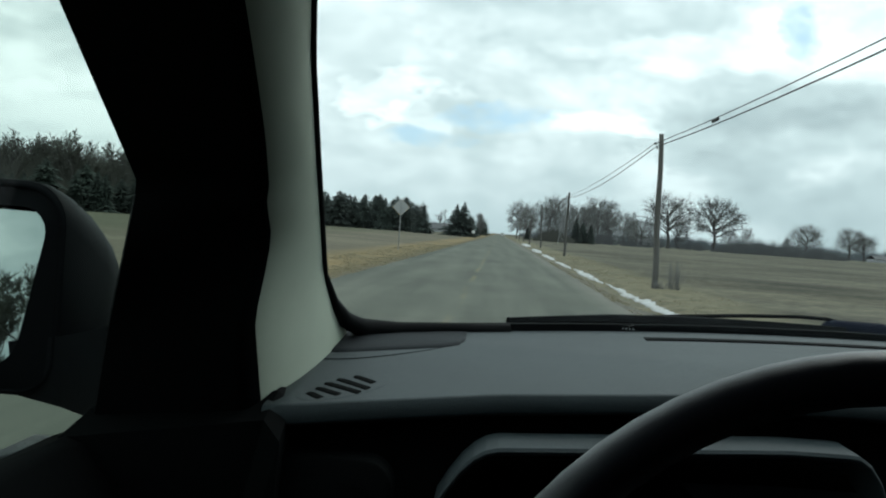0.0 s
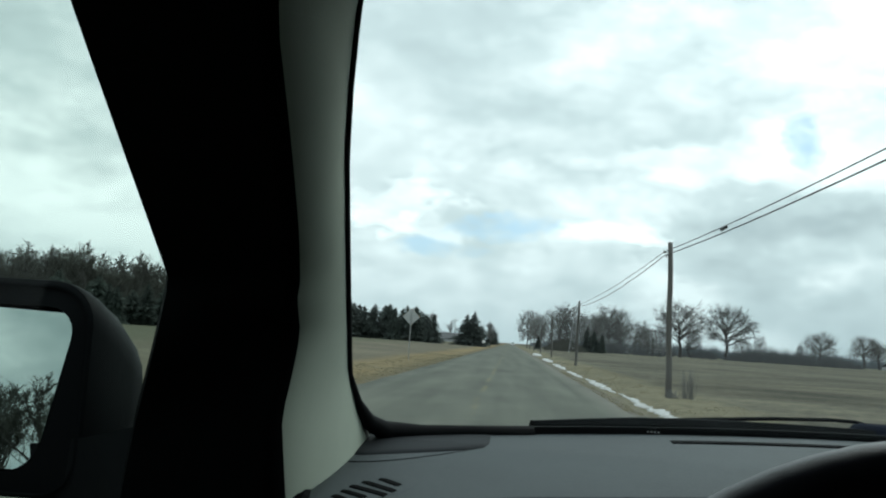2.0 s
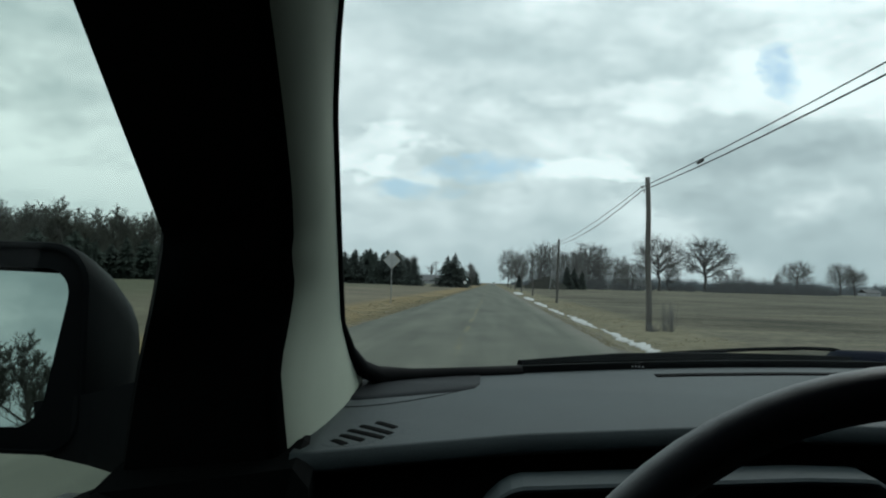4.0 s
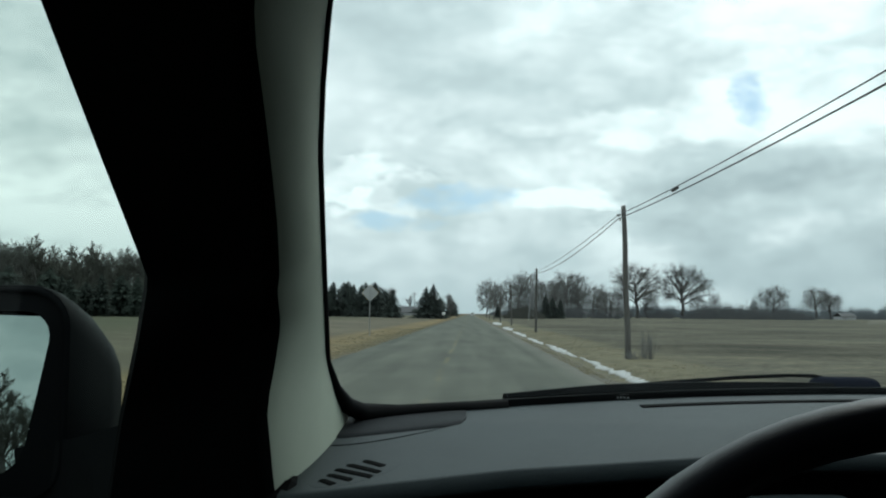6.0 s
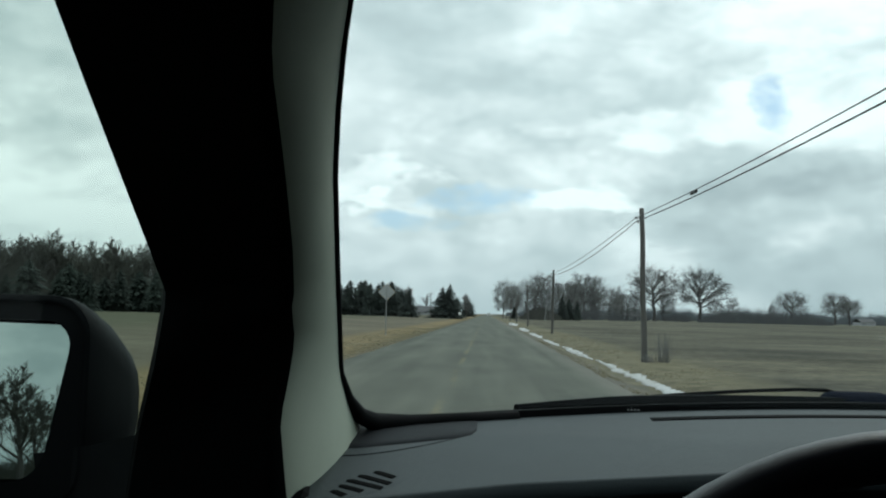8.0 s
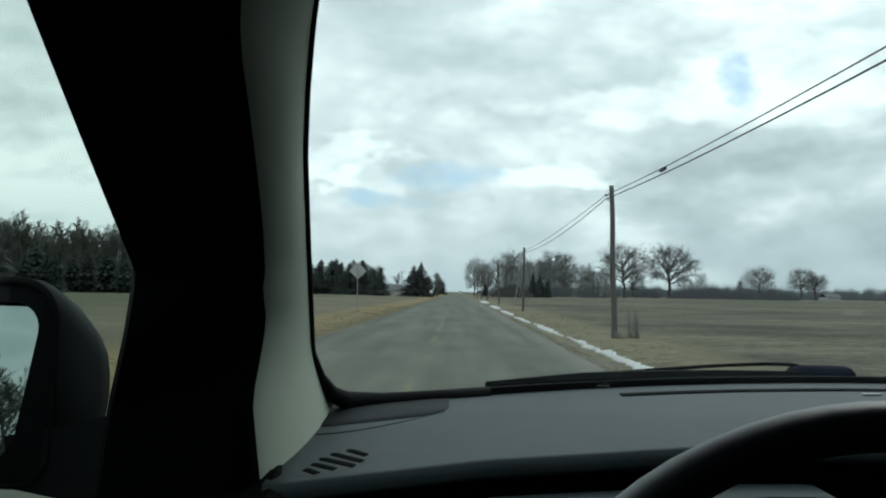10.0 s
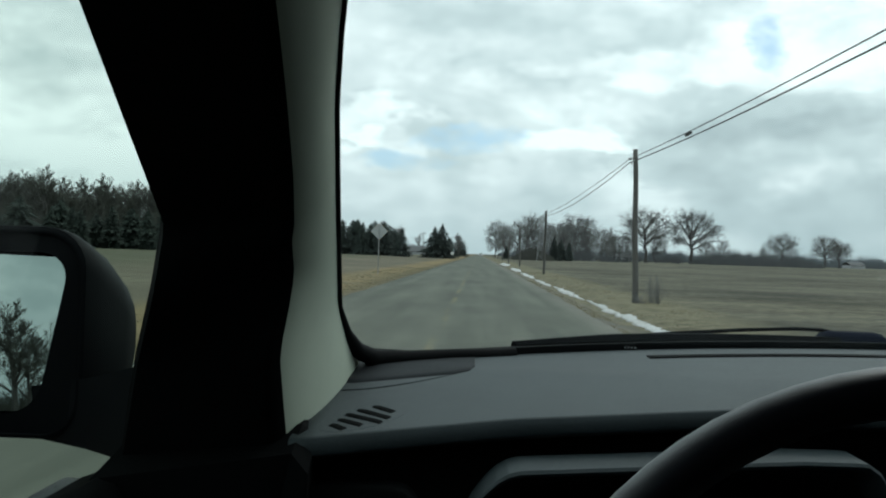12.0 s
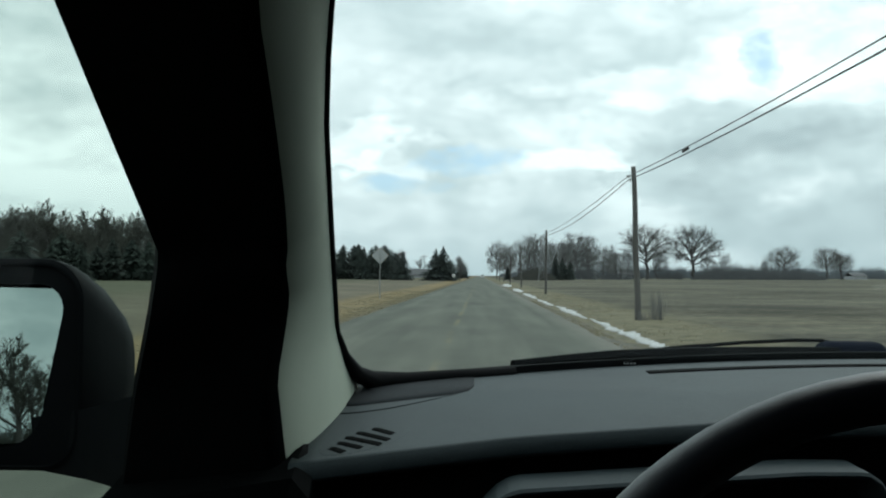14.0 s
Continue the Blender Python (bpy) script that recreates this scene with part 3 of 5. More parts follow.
DEPTH = 0.07                                     # how far back the rounded corner reaches
BULGE = 0.012                                    # how far the corner stands out towards the seat
BEND, CORNER = 0.5, 0.26                         # shares of the girth and of the width that the rounded corner takes
# second sheet: door seal, its black also painting the shade on the pillar's side
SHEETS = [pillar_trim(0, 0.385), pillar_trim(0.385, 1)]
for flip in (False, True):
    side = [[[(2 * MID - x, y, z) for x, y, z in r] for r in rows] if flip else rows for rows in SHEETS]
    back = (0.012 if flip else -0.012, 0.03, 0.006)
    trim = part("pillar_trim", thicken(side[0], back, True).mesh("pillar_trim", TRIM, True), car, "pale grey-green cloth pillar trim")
    part("door_seal", thicken(side[1], back, True).mesh("door_seal", BLACK, True), trim, "black door frame and seal, widened to paint the pillar's shaded side")


def dash_top():
    rows = []
    xs = [-0.145 + 1.39 * i / 80 for i in range(81)]
    for x in xs:
        a, b = base_y(x) + 0.01, lip_y(x) + 0.008
        row = [(x, a + (b - a) * k / 14, dash_z(x, a + (b - a) * k / 14)) for k in range(15)]
        z = row[-1][2]
        row.insert(-1, (x, b + 0.003, dash_z(x, b + 0.003)))
        row += [(x, b - 0.0012, z - 0.0006), (x, b - 0.002, z - 0.0018), (x, b - 0.003, z - 0.004), (x, b - 0.0065, z - 0.0125), (x, b - 0.004, z - 0.0145)]
        rows.append(row)
    return thicken(rows, (0, 0.006, -0.003)).mesh("dash_top", DASH, True)


dashboard = part("dash_top", dash_top(), car, "grained grey dashboard top")


def dash_front():
    rows = []
    for i in range(61):
        x = -0.150 + 1.40 * i / 60
        b = lip_y(x)
        z = dash_z(x, b)
        rows.append([(x, b + 0.02, z - 0.016), (x, b + 0.03, z - 0.024), (x, b + 0.012, z - 0.06), (x, b - 0.015, z - 0.16), (x, b - 0.03, z - 0.3), (x, b + 0.03, z - 0.5)])
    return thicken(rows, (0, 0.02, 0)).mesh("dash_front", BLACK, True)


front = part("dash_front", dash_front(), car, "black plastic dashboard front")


def slab(outline, z_of, up, down, mat, name):
    """A flat plate with a rounded upper edge, over an outline in plan."""
    c = Vector((sum(p[0] for p in outline) / len(outline), sum(p[1] for p in outline) / len(outline)))
    rings = []
    for inset, h in ((0, -down), (0, up * 0.4), (0.0015, up * 0.85), (0.004, up)):
        ring = []
        for x, y in outline:
            v = Vector((x, y)) - c
            v *= max(0.0, 1 - inset / max(v.length, 1e-4))
            ring.append((c.x + v.x, c.y + v.y, z_of(c.x + v.x, c.y + v.y) + h))
        rings.append(ring)
    return Build().loft(rings).mesh(name, mat, False)


# dark panel let into the corner under the windscreen
front_edge = [(-0.150, 0.846), (-0.120, 0.848), (-0.075, 0.872), (-0.032, 0.897), (-0.017, 0.912), (-0.0125, 0.935)]
rows = []
for k in range(31):
    x, y0 = [v for v in along([(x, y, 0) for x, y in front_edge], k / 30)][:2]
    y1 = 0.925 + (x + 0.150) * 0.5
    rows.append([(x, y0 + (y1 - y0) * q / 8, dash_z(x, y0 + (y1 - y0) * q / 8) + 0.0016 - 0.0012 * (q == 0)) for q in range(9)])
part("speaker_cover", thicken(rows, (0, 0, -0.004)).mesh("speaker_cover", DASH_DARK, True), dashboard, "dark corner speaker cover")
b = Build()
crease = [(-0.128 + 0.112 * k / 12, 0.820 + 0.095 * (k / 12) ** 1.5) for k in range(13)]
b.tube([(x, y, dash_z(x, y) + 0.0004) for x, y in crease], [0.0005 - 0.0003 * k / 12 for k in range(13)], 6)
part("seam", b.mesh("seam", DASH_DARK, True), dashboard, "dark seam")

# demister vent; raised black plates paint the darkness of its slanted openings
surround = [(-0.096 + 0.030 * math.cos(a) + 0.012 * math.sin(a), 0.742 + 0.026 * math.cos(a) * 0.6 + 0.040 * math.sin(a)) for a in [math.tau * k / 24 for k in range(24)]]
vent = part("demister_vent", slab(surround, dash_z, 0.0003, 0.004, DASH, "demister_vent"), dashboard, "slotted demister vent")
for (x0, y0), (x1, y1) in (((-0.119, 0.717), (-0.108, 0.706)), ((-0.1153, 0.731), (-0.096, 0.718)), ((-0.1114, 0.746), (-0.082, 0.7275)),
                           ((-0.104, 0.760), (-0.077, 0.740)), ((-0.0926, 0.7725), (-0.0755, 0.7575))):
    a, c = Vector((x0, y0)), Vector((x1, y1))
    d = (c - a).normalized()
    n = Vector((-d.y, d.x)) * 0.0042
    quad = [a - n, a + d * 0.004 - n, c - n, c - d * 0.002 + n * 0.9, c - d * 0.006 + n, a + n, a - d * 0.003 + n * 0.4]
    part("slot", slab([(p.x, p.y) for p in quad], dash_z, 0.0010, 0.002, BLACK, "slot"), vent, "raised black plate painted as a dark opening")

# long demister slot under the screen: a raised black strip paints its dark inside
b = Build()
long = [(0.178 + 0.74 * k / 24, base_y(0.178 + 0.74 * k / 24) - 0.060 - 0.004 * math.sin(math.pi * k / 24)) for k in range(25)]
wide = [0.0115 for k in range(25)]
b.loft([[(x, y - w, dash_z(x, y) + 0.0010), (x, y + w, dash_z(x, y) + 0.0010), (x, y + w, dash_z(x, y) - 0.003), (x, y - w, dash_z(x, y) - 0.003)] for (x, y), w in zip(long, wide)])
part("demister_slot", b.mesh("demister_slot", BLACK), dashboard, "long raised black strip painted as a dark demister slot")


def instrument_hood():
    """The pad over the dials: flat on top, rounded down at its ends."""
    rings = []
    for i in range(41):
        u = i / 40
        x = -0.020 + 0.350 * u
        drop = 0.040 * (max(0, 1 - u / 0.13) ** 2.2 + max(0, (u - 0.91) / 0.09) ** 2.2)
        y1 = lip_y(x) + 0.004
        y0 = y1 - 0.052
        z = 1.298 + 0.004 * u - drop
        rings.append([(x, y1, z), (x, y0 + 0.002, z - 0.0005), (x, y0, z - 0.003), (x, y0 + 0.002, z - 0.006), (x, y1, z - 0.02)])
    return Build().loft(rings).mesh("instrument_hood", DASH, False)


part("instrument_hood", instrument_hood(), front, "grey pad over the instruments")
b = Build()
for k in range(2):
    y = lip_y(-0.1) - 0.012 - 0.006 * k
    b.loft([rounded_rect(-0.165 + 0.012 * k, -0.05 - 0.012 * k, 1.19 + 0.012 * k, 1.285 - 0.012 * k, 0.02, y + 0.03), rounded_rect(-0.165 + 0.012 * k, -0.05 - 0.012 * k, 1.19 + 0.012 * k, 1.285 - 0.012 * k, 0.02, y)])
part("air_vent", b.mesh("air_vent", BLACK, True), front, "dark side air vent")


def steering_wheel():
    w = part("steering_wheel", Build().loft([[(0.05 * math.cos(a), 0.055 * math.sin(a), h) for a in [math.tau * k / 24 for k in range(24)]] for h in (-0.05, 0.0, 0.012)]).mesh("steering_wheel", BLACK, True),
             car, "black steering wheel with a leather rim", pose(0.1809, 0.2979, 1.2450, 90 - 27.4, 0, 0))
    rings = []
    for i in range(72):
        a = math.tau * i / 72
        c, s = math.cos(a), math.sin(a)
        rings.append([((0.1850 + 0.0105 * math.cos(q)) * c, (0.1850 + 0.0105 * math.cos(q)) * s, 0.0125 * math.sin(q)) for q in [math.tau * k / 14 for k in range(14)]])
    rings.append(rings[0])
    part("rim", Build().loft(rings, cap=False).mesh("rim", LEATHER, True), w, "smooth dark leather rim")
    for a in (205, 335, 270):
        c, s = math.cos(radians(a)), math.sin(radians(a))
        b = Build()
        b.loft([[(r * c - wd * s, r * s + wd * c, h - 0.006), (r * c + wd * s, r * s - wd * c, h - 0.006), (r * c + wd * s, r * s - wd * c, h + 0.006), (r * c - wd * s, r * s + wd * c, h + 0.006)]
                for r, wd, h in ((0.045, 0.028, -0.004), (0.11, 0.02, -0.012), (0.182, 0.024, 0.0))])
        part("spoke", b.mesh("spoke", BLACK), w)
    return w


steering_wheel()
part("steering_column", Build().tube([(0.18, 0.30, 1.237), (0.18, 0.72, 1.05)], [0.045, 0.06], 20).mesh("steering_column", BLACK, True), car)

# windscreen, its black seal and the cowl
rows = []
for i in range(25):
    f = i / 24
    l = along(EDGE, f)
    row = []
    for j in range(25):
        x = l.x + (2 * MID - 2 * l.x) * j / 24
        bow = (base_y(x) - base_y(l.x)) * (1 - 0.6 * f)
        row.append((x, l.y + bow + 0.006, l.z + 0.004))
    rows.append(row)
me = mesh_from("windscreen", [p for r in rows for p in r], [(i * 25 + j, i * 25 + j + 1, i * 25 + j + 26, i * 25 + j + 25) for i in range(24) for j in range(24)], GLASS, True)
screen = part("windscreen", me, car, "clear raked windscreen")
screen.visible_shadow = False
seal = [along(EDGE, f) + Vector((0.0, 0.003, 0.001)) for f in [1 - 0.89 * k / 30 for k in range(31)]]
seal += [Vector(p) for p in ((-0.128, 0.845, 1.382), (-0.1235, 0.885, 1.364), (-0.112, 0.922, 1.353), (-0.08, 0.957, 1.350), (-0.03, 0.997, 1.350), (0.03, 1.035, 1.351))]
wide = [0.0016 + 0.0016 * k / 30 for k in range(31)] + [0.0055, 0.008, 0.0095, 0.008, 0.0075, 0.007]
part("seal", Build().tube(seal, wide, 8).mesh("seal", RUBBER, True), screen, "black rubber screen edge")
part("seal", Build().tube(mirrored(seal), wide, 8).mesh("seal", RUBBER, True), screen, "black rubber screen edge")
b = Build()
xs = [-0.10 + 1.30 * k / 40 for k in range(41)]
b.loft([[(x, base_y(x) + 0.004, 1.340), (x, base_y(x) + 0.004, dash_z(x, base_y(x)) + 0.008), (x, base_y(x) + 0.03, dash_z(x, base_y(x)) + 0.007), (x, base_y(x) + 0.06, 1.335)] for x in xs])
part("cowl", b.mesh("cowl", RUBBER), car, "black cowl below the windscreen")

plate_bars = Build()
for k in range(4):
    plate_bars.box((0.160 + 0.004 * k, base_y(0.17) - 0.001, 1.3540), (0.162 + 0.004 * k, base_y(0.17) + 0.002, 1.3556))
part("number_bars", plate_bars.mesh("number_bars", SIGN_BACK), screen, "row of tiny pale marks")

part("number_plate", Build().box((0.459, 1.083, dash_z(0.47, 1.085) + 0.0004), (0.480, 1.0895, dash_z(0.47, 1.085) + 0.0022), 0.0006).mesh("number_plate", SIGN_BACK), dashboard, "tiny pale metal plate")

# wiper lying on the screen's foot
wiper = part("wiper", Build().tube([(0.03 + 0.42 * k / 14, base_y(0.03 + 0.42 * k / 14) + 0.035, 1.3595 + 0.001 * math.sin(math.pi * k / 20) - 0.0025 * max(0, 1 - k / 4)) for k in range(15)],
                                   [0.0075 + 0.002 * math.sin(math.pi * k / 14) - 0.0025 * max(0, 1 - k / 4) for k in range(15)], 6).mesh("wiper", RUBBER), car, "black windscreen wiper")
arm = [(0.15, base_y(0.15) + 0.05, 1.363), (0.24, base_y(0.24) + 0.055, 1.3675), (0.33, base_y(0.33) + 0.06, 1.372), (0.40, base_y(0.40) + 0.06, 1.3745), (0.435, base_y(0.43) + 0.06, 1.374), (0.455, base_y(0.45) + 0.06, 1.370)]
part("arm", Build().tube(arm, 0.0026, 6).mesh("arm", RUBBER, True), wiper, "thin black wiper arm")
b = Build().box((0.428, base_y(0.45) + 0.030, 1.340), (0.515, base_y(0.45) + 0.075, 1.3735), 0.0145)
b.tube([(0.44, base_y(0.44) + 0.055, 1.362), (0.54, base_y(0.54) + 0.06, 1.352), (0.64, base_y(0.64) + 0.06, 1.345)], 0.006, 8)
part("wiper_joint", b.mesh("wiper_joint", CAP, True), wiper, "blue-black wiper pivot cap")

# door mirror
mirror = part("door_mirror", Build().loft([
    rounded_rect(-0.552, -0.324, 1.309, 1.460, 0.026, 0.775), rounded_rect(-0.556, -0.321, 1.306, 1.462, 0.028, 0.722), rounded_rect(-0.565, -0.317, 1.302, 1.468, 0.033, 0.728), rounded_rect(-0.568, -0.311, 1.300, 1.467, 0.045, 0.750),
    rounded_rect(-0.568, -0.306, 1.300, 1.460, 0.06, 0.785), rounded_rect(-0.56, -0.308, 1.304, 1.448, 0.062, 0.815), rounded_rect(-0.54, -0.325, 1.318, 1.430, 0.05, 0.85),
    rounded_rect(-0.50, -0.36, 1.345, 1.40, 0.025, 0.875)]).mesh("door_mirror", MIRROR_BLACK, True), car, "black door mirror housing")
glass = Build().loft([rounded_rect(-0.195, -0.001, -0.003, 0.131, 0.024, 0.0, skew=0.2), rounded_rect(-0.195, -0.001, -0.003, 0.131, 0.024, 0.003, skew=0.2)]).mesh("glass", SILVER)
part("glass", glass, mirror, "silvered mirror glass", pose(-0.349, 0.738, 1.317, -4.7, 0, 9))
ring = rounded_rect(-0.558, -0.3175, 1.302, 1.467, 0.032, 0.7265)
b = Build()
inner = [(x, y, z) for x, y, z in rounded_rect(-0.545, -0.3525, 1.3215, 1.4475, 0.024, 0.7225, skew=0.2)]
b.loft([ring, inner], cap=False)
part("bezel", b.mesh("bezel", MIRROR_BLACK, True), mirror, "black rim round the mirror glass")
b = Build().loft([[(-0.37, 0.74, 1.302), (-0.37, 0.80, 1.302), (-0.37, 0.80, 1.335), (-0.37, 0.74, 1.34)], [(-0.31, 0.72, 1.297), (-0.31, 0.79, 1.297), (-0.31, 0.79, 1.345), (-0.31, 0.72, 1.352)],
                  [(-0.262, 0.69, 1.294), (-0.262, 0.78, 1.294), (-0.255, 0.78, 1.366), (-0.255, 0.69, 1.368)]])
part("mirror_arm", b.mesh("mirror_arm", MIRROR_BLACK), mirror, "black mirror foot")

# doors, with their side windows
SILL = [(-0.268, 0.683, 1.296), (-0.280, 0.35, 1.288), (-0.286, 0.0, 1.284), (-0.288, -0.60, 1.284)]
for flip in (False, True):
    fl = mirrored if flip else (lambda p: p)
    rows = []
    for k in range(13):
        s = along(SILL, k / 12)
        rows.append(fl([(s.x - 0.03, s.y, s.z - 0.012), (s.x, s.y, s.z), (s.x + 0.012, s.y, s.z - 0.004), (s.x + 0.05, s.y - 0.0, s.z - 0.06), (s.x + 0.06, s.y, s.z - 0.3), (s.x + 0.04, s.y, 0.45)]))
    door = part("door", thicken(rows, (0.02 if flip else -0.02, 0, -0.02)).mesh("door", DOOR, True), car, "dark front door panel")
    rows = []
    for k in range(13):
        s = along(SILL, k / 12)
        rows.append(fl([(s.x - 0.03, s.y, s.z - 0.012), (s.x - 0.06, s.y, 1.0), (s.x - 0.05, s.y, 0.6), (s.x - 0.02, s.y, 0.40)]))
    part("door_skin", thicken(rows, (0.012 if flip else -0.012, 0, 0)).mesh("door_skin", PAINT, True), door, "dark painted door skin")
    if flip:
        # added out of view: a black panel that keeps the far window's light out
        rows = [[(2 * MID + 0.29, y, 1.27), (2 * MID + 0.19, y, 1.48), (2 * MID + 0.08, y, 1.70)] for y in (0.70, 0.3, -0.1, -0.65)]
        part("blind", thicken(rows, (0.012, 0, 0)).mesh("blind", BLACK), door, "unseen black panel added over the far window to block light")
        continue
    # centre pillar widened out of view into a wall that cuts the side light
    rows = [[(-0.286, y, 1.27), (-0.19, y - 0.13, 1.48), (-0.08, y - 0.29, 1.70)] for y in (0.37, 0.1, -0.2, -0.62)]
    part("middle_pillar", thicken(rows, (-0.012, 0, 0)).mesh("middle_pillar", BLACK), door, "black centre pillar stretched into an unseen wall that blocks side light")
    top = [along(SIDE, f) for f in [k / 12 for k in range(13)]] + [Vector((-0.08, -0.6, 1.675))]
    low = [along(SILL, k / 13) for k in range(14)]
    pts = fl([tuple(p + Vector((-0.006, 0.028, 0.010))) for p in top] + [tuple(p + Vector((-0.004, 0, -0.01))) for p in low])
    n = 14
    me = mesh_from("side_window", pts, [(i, i + 1, n + i + 1, n + i) for i in range(n - 1)], TINTED, True)
    pane = part("side_window", me, door, "faintly green tinted door window")
    pane.visible_shadow = False
    b = Build().tube(fl([(p[0] - 0.003, p[1] + 0.03, p[2] + 0.012) for p in SIDE[4:]] + [(-0.092, -0.6, 1.69)]), 0.006, 8)
    part("window_frame", b.mesh("window_frame", RUBBER, True), door, "black window frame")

# body shell, closed behind; roof carried further forward, unseen, to cut cabin light
roof_rows = []
for k in range(15):
    y = 0.50 - 3.27 * k / 14
    roof_rows.append([(MID + (0.64 + 0.02 * min(1, k / 3)) * s, y + 0.07 * (1 - s * s) * (k == 0), (1.70 + 0.02 * min(1, k / 4)) + 0.045 * (1 - s * s) - 0.004 * max(0, k - 10) ** 2) for s in [j / 8 - 1 for j in range(17)]])
part("headliner", thicken([[(x, y, z - 0.012) for x, y, z in r] for r in roof_rows], (0, 0, 0.008)).mesh("headliner", SEAT, True), car, "dark roof lining")
part("roof", thicken(roof_rows, (0, 0, 0.035)).mesh("roof", PAINT, True), car, "dark painted roof")
rows = []
for k in range(13):
    y = 1.16 + 0.98 * k / 12
    rows.append([(MID + (0.80 - 0.06 * (k / 12) ** 3) * s, y - 0.07 * s * s * (k > 8), 1.318 - 0.03 * k / 12 - 0.14 * (k / 12) ** 2.2 - 0.05 * abs(s) ** 3) for s in [j / 8 - 1 for j in range(17)]])
part("bonnet", thicken(rows, (0, 0, -0.03)).mesh("bonnet", PAINT, True), car, "dark painted bonnet")
b = Build().loft([rounded_rect(MID - 0.86, MID + 0.86, 0.35, 1.26, 0.10, 0.80), rounded_rect(MID - 0.88, MID + 0.88, 0.32, 1.24, 0.12, 1.25), rounded_rect(MID - 0.86, MID + 0.86, 0.30, 1.14, 0.14, 1.95), rounded_rect(MID - 0.74, MID + 0.74, 0.32, 1.06, 0.14, 2.16)])
part("front_body", b.mesh("front_body", PAINT, True), car, "dark painted nose")
b = Build().loft([rounded_rect(MID - 0.86, MID + 0.86, 0.33, 1.30, 0.08, -0.62), rounded_rect(MID - 0.88, MID + 0.88, 0.32, 1.30, 0.10, -1.8), rounded_rect(MID - 0.82, MID + 0.82, 0.38, 1.26, 0.14, -2.75)])
part("rear_body", b.mesh("rear_body", PAINT, True), car, "dark painted rear body")
b = Build().loft([rounded_rect(MID - 0.80, MID + 0.80, 1.28, 1.735, 0.10, -0.62), rounded_rect(MID - 0.80, MID + 0.80, 1.28, 1.735, 0.10, -2.1), rounded_rect(MID - 0.74, MID + 0.74, 1.22, 1.62, 0.12, -2.72)])
part("rear_cabin", b.mesh("rear_cabin", BLACK, True), car, "black rear cabin")
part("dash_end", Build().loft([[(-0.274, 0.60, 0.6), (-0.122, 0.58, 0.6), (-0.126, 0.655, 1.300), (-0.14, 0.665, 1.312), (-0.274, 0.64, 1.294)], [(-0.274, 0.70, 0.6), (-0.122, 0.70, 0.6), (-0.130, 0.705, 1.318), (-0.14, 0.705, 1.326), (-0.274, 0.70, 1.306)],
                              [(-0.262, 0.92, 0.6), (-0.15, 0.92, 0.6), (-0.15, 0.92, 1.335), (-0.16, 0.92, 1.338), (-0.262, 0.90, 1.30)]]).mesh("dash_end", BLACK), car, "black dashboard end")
part("corner_filler", Build().box((-0.17, 0.932, 1.30), (-0.104, 0.965, 1.3505), 0.003).mesh("corner_filler", RUBBER), screen, "black filler in the screen corner")
part("floor_pan", Build().box((MID - 0.80, -0.65, 0.33), (MID + 0.80, 0.85, 0.39)).mesh("floor_pan", BLACK), car)


def road_wheel(x, y):
    w = part("wheel", Build().loft([[(h, 0.33 * math.cos(a), 0.33 * math.sin(a)) for a in [math.tau * k / 32 for k in range(32)]] for h in (-0.10, -0.085, 0.085, 0.10)]).mesh("wheel", RUBBER, True), car, "black tyre", pose(x, y, 0.352))
    part("hub", Build().loft([[(h, r * math.cos(a), r * math.sin(a)) for a in [math.tau * k / 24 for k in range(24)]] for h, r in ((-0.112, 0.20), (-0.106, 0.21), (0.106, 0.21), (0.112, 0.20))]).mesh("hub", CHROME), w, "grey wheel hub")


for x in (MID - 0.80, MID + 0.80):
    for y in (1.45, -1.95):
        road_wheel(x, y)


# ---- the pole line ----
POLE_X, POLE_STEP, POLE_TALL = 5.4, 46.0, 5.25
poles = [(33.0 + POLE_STEP * k, lean) for k, lean in ((-3, 0.4), (-2, -1.0), (-1, 1.0), (0, -1.6), (1, 0.6), (2, -1.2), (3, 0.4), (4, 0.8), (5, -0.5), (6, 0.2))]


def pole_mesh(tall):
    b = Build()
    b.tube([(0, 0, -0.3)] + [(0.015 * math.sin(k), 0, tall * k / 10) for k in range(11)], [0.115] + [0.11 - 0.03 * k / 10 for k in range(11)], 12)
    return b.mesh("utility_pole", WOOD, True)


def pole_fittings(b, tall):
    b.tube([(-0.20, 0, tall - 0.33), (0.14, 0, tall - 0.33)], 0.016, 6)
    b.box((-0.24, -0.05, tall - 0.37), (-0.16, 0.05, tall - 0.29))
    b.box((-0.15, -0.03, tall - 0.52), (-0.11, 0.03, tall - 0.40))
    return b


for k, (y, lean) in enumerate(poles):
    z = ground_height(POLE_X, y)
    p = thing("utility_pole", "weathered grey-brown wooden utility pole standing on the grassy verge", "utility pole", "poles along the road", me=pole_mesh(POLE_TALL), at=pose(POLE_X, y, z, 0, lean, 0))
    part("cable_clamp", pole_fittings(Build(), POLE_TALL).mesh("cable_clamp", STEEL), p, "metal cable clamp")
    if k in (4, 6):
        d = Build().tube([(-0.11, -0.02, POLE_TALL - 0.4), (-0.12, -0.04, POLE_TALL - 0.9), (-0.13, -0.03, POLE_TALL - 1.3)], 0.012, 5)
        d.box((-0.19, -0.06, POLE_TALL - 1.55), (-0.10, 0.04, POLE_TALL - 1.3))
        part("ground_wire", d.mesh("ground_wire", STEEL), p, "short drop wire with a small box")


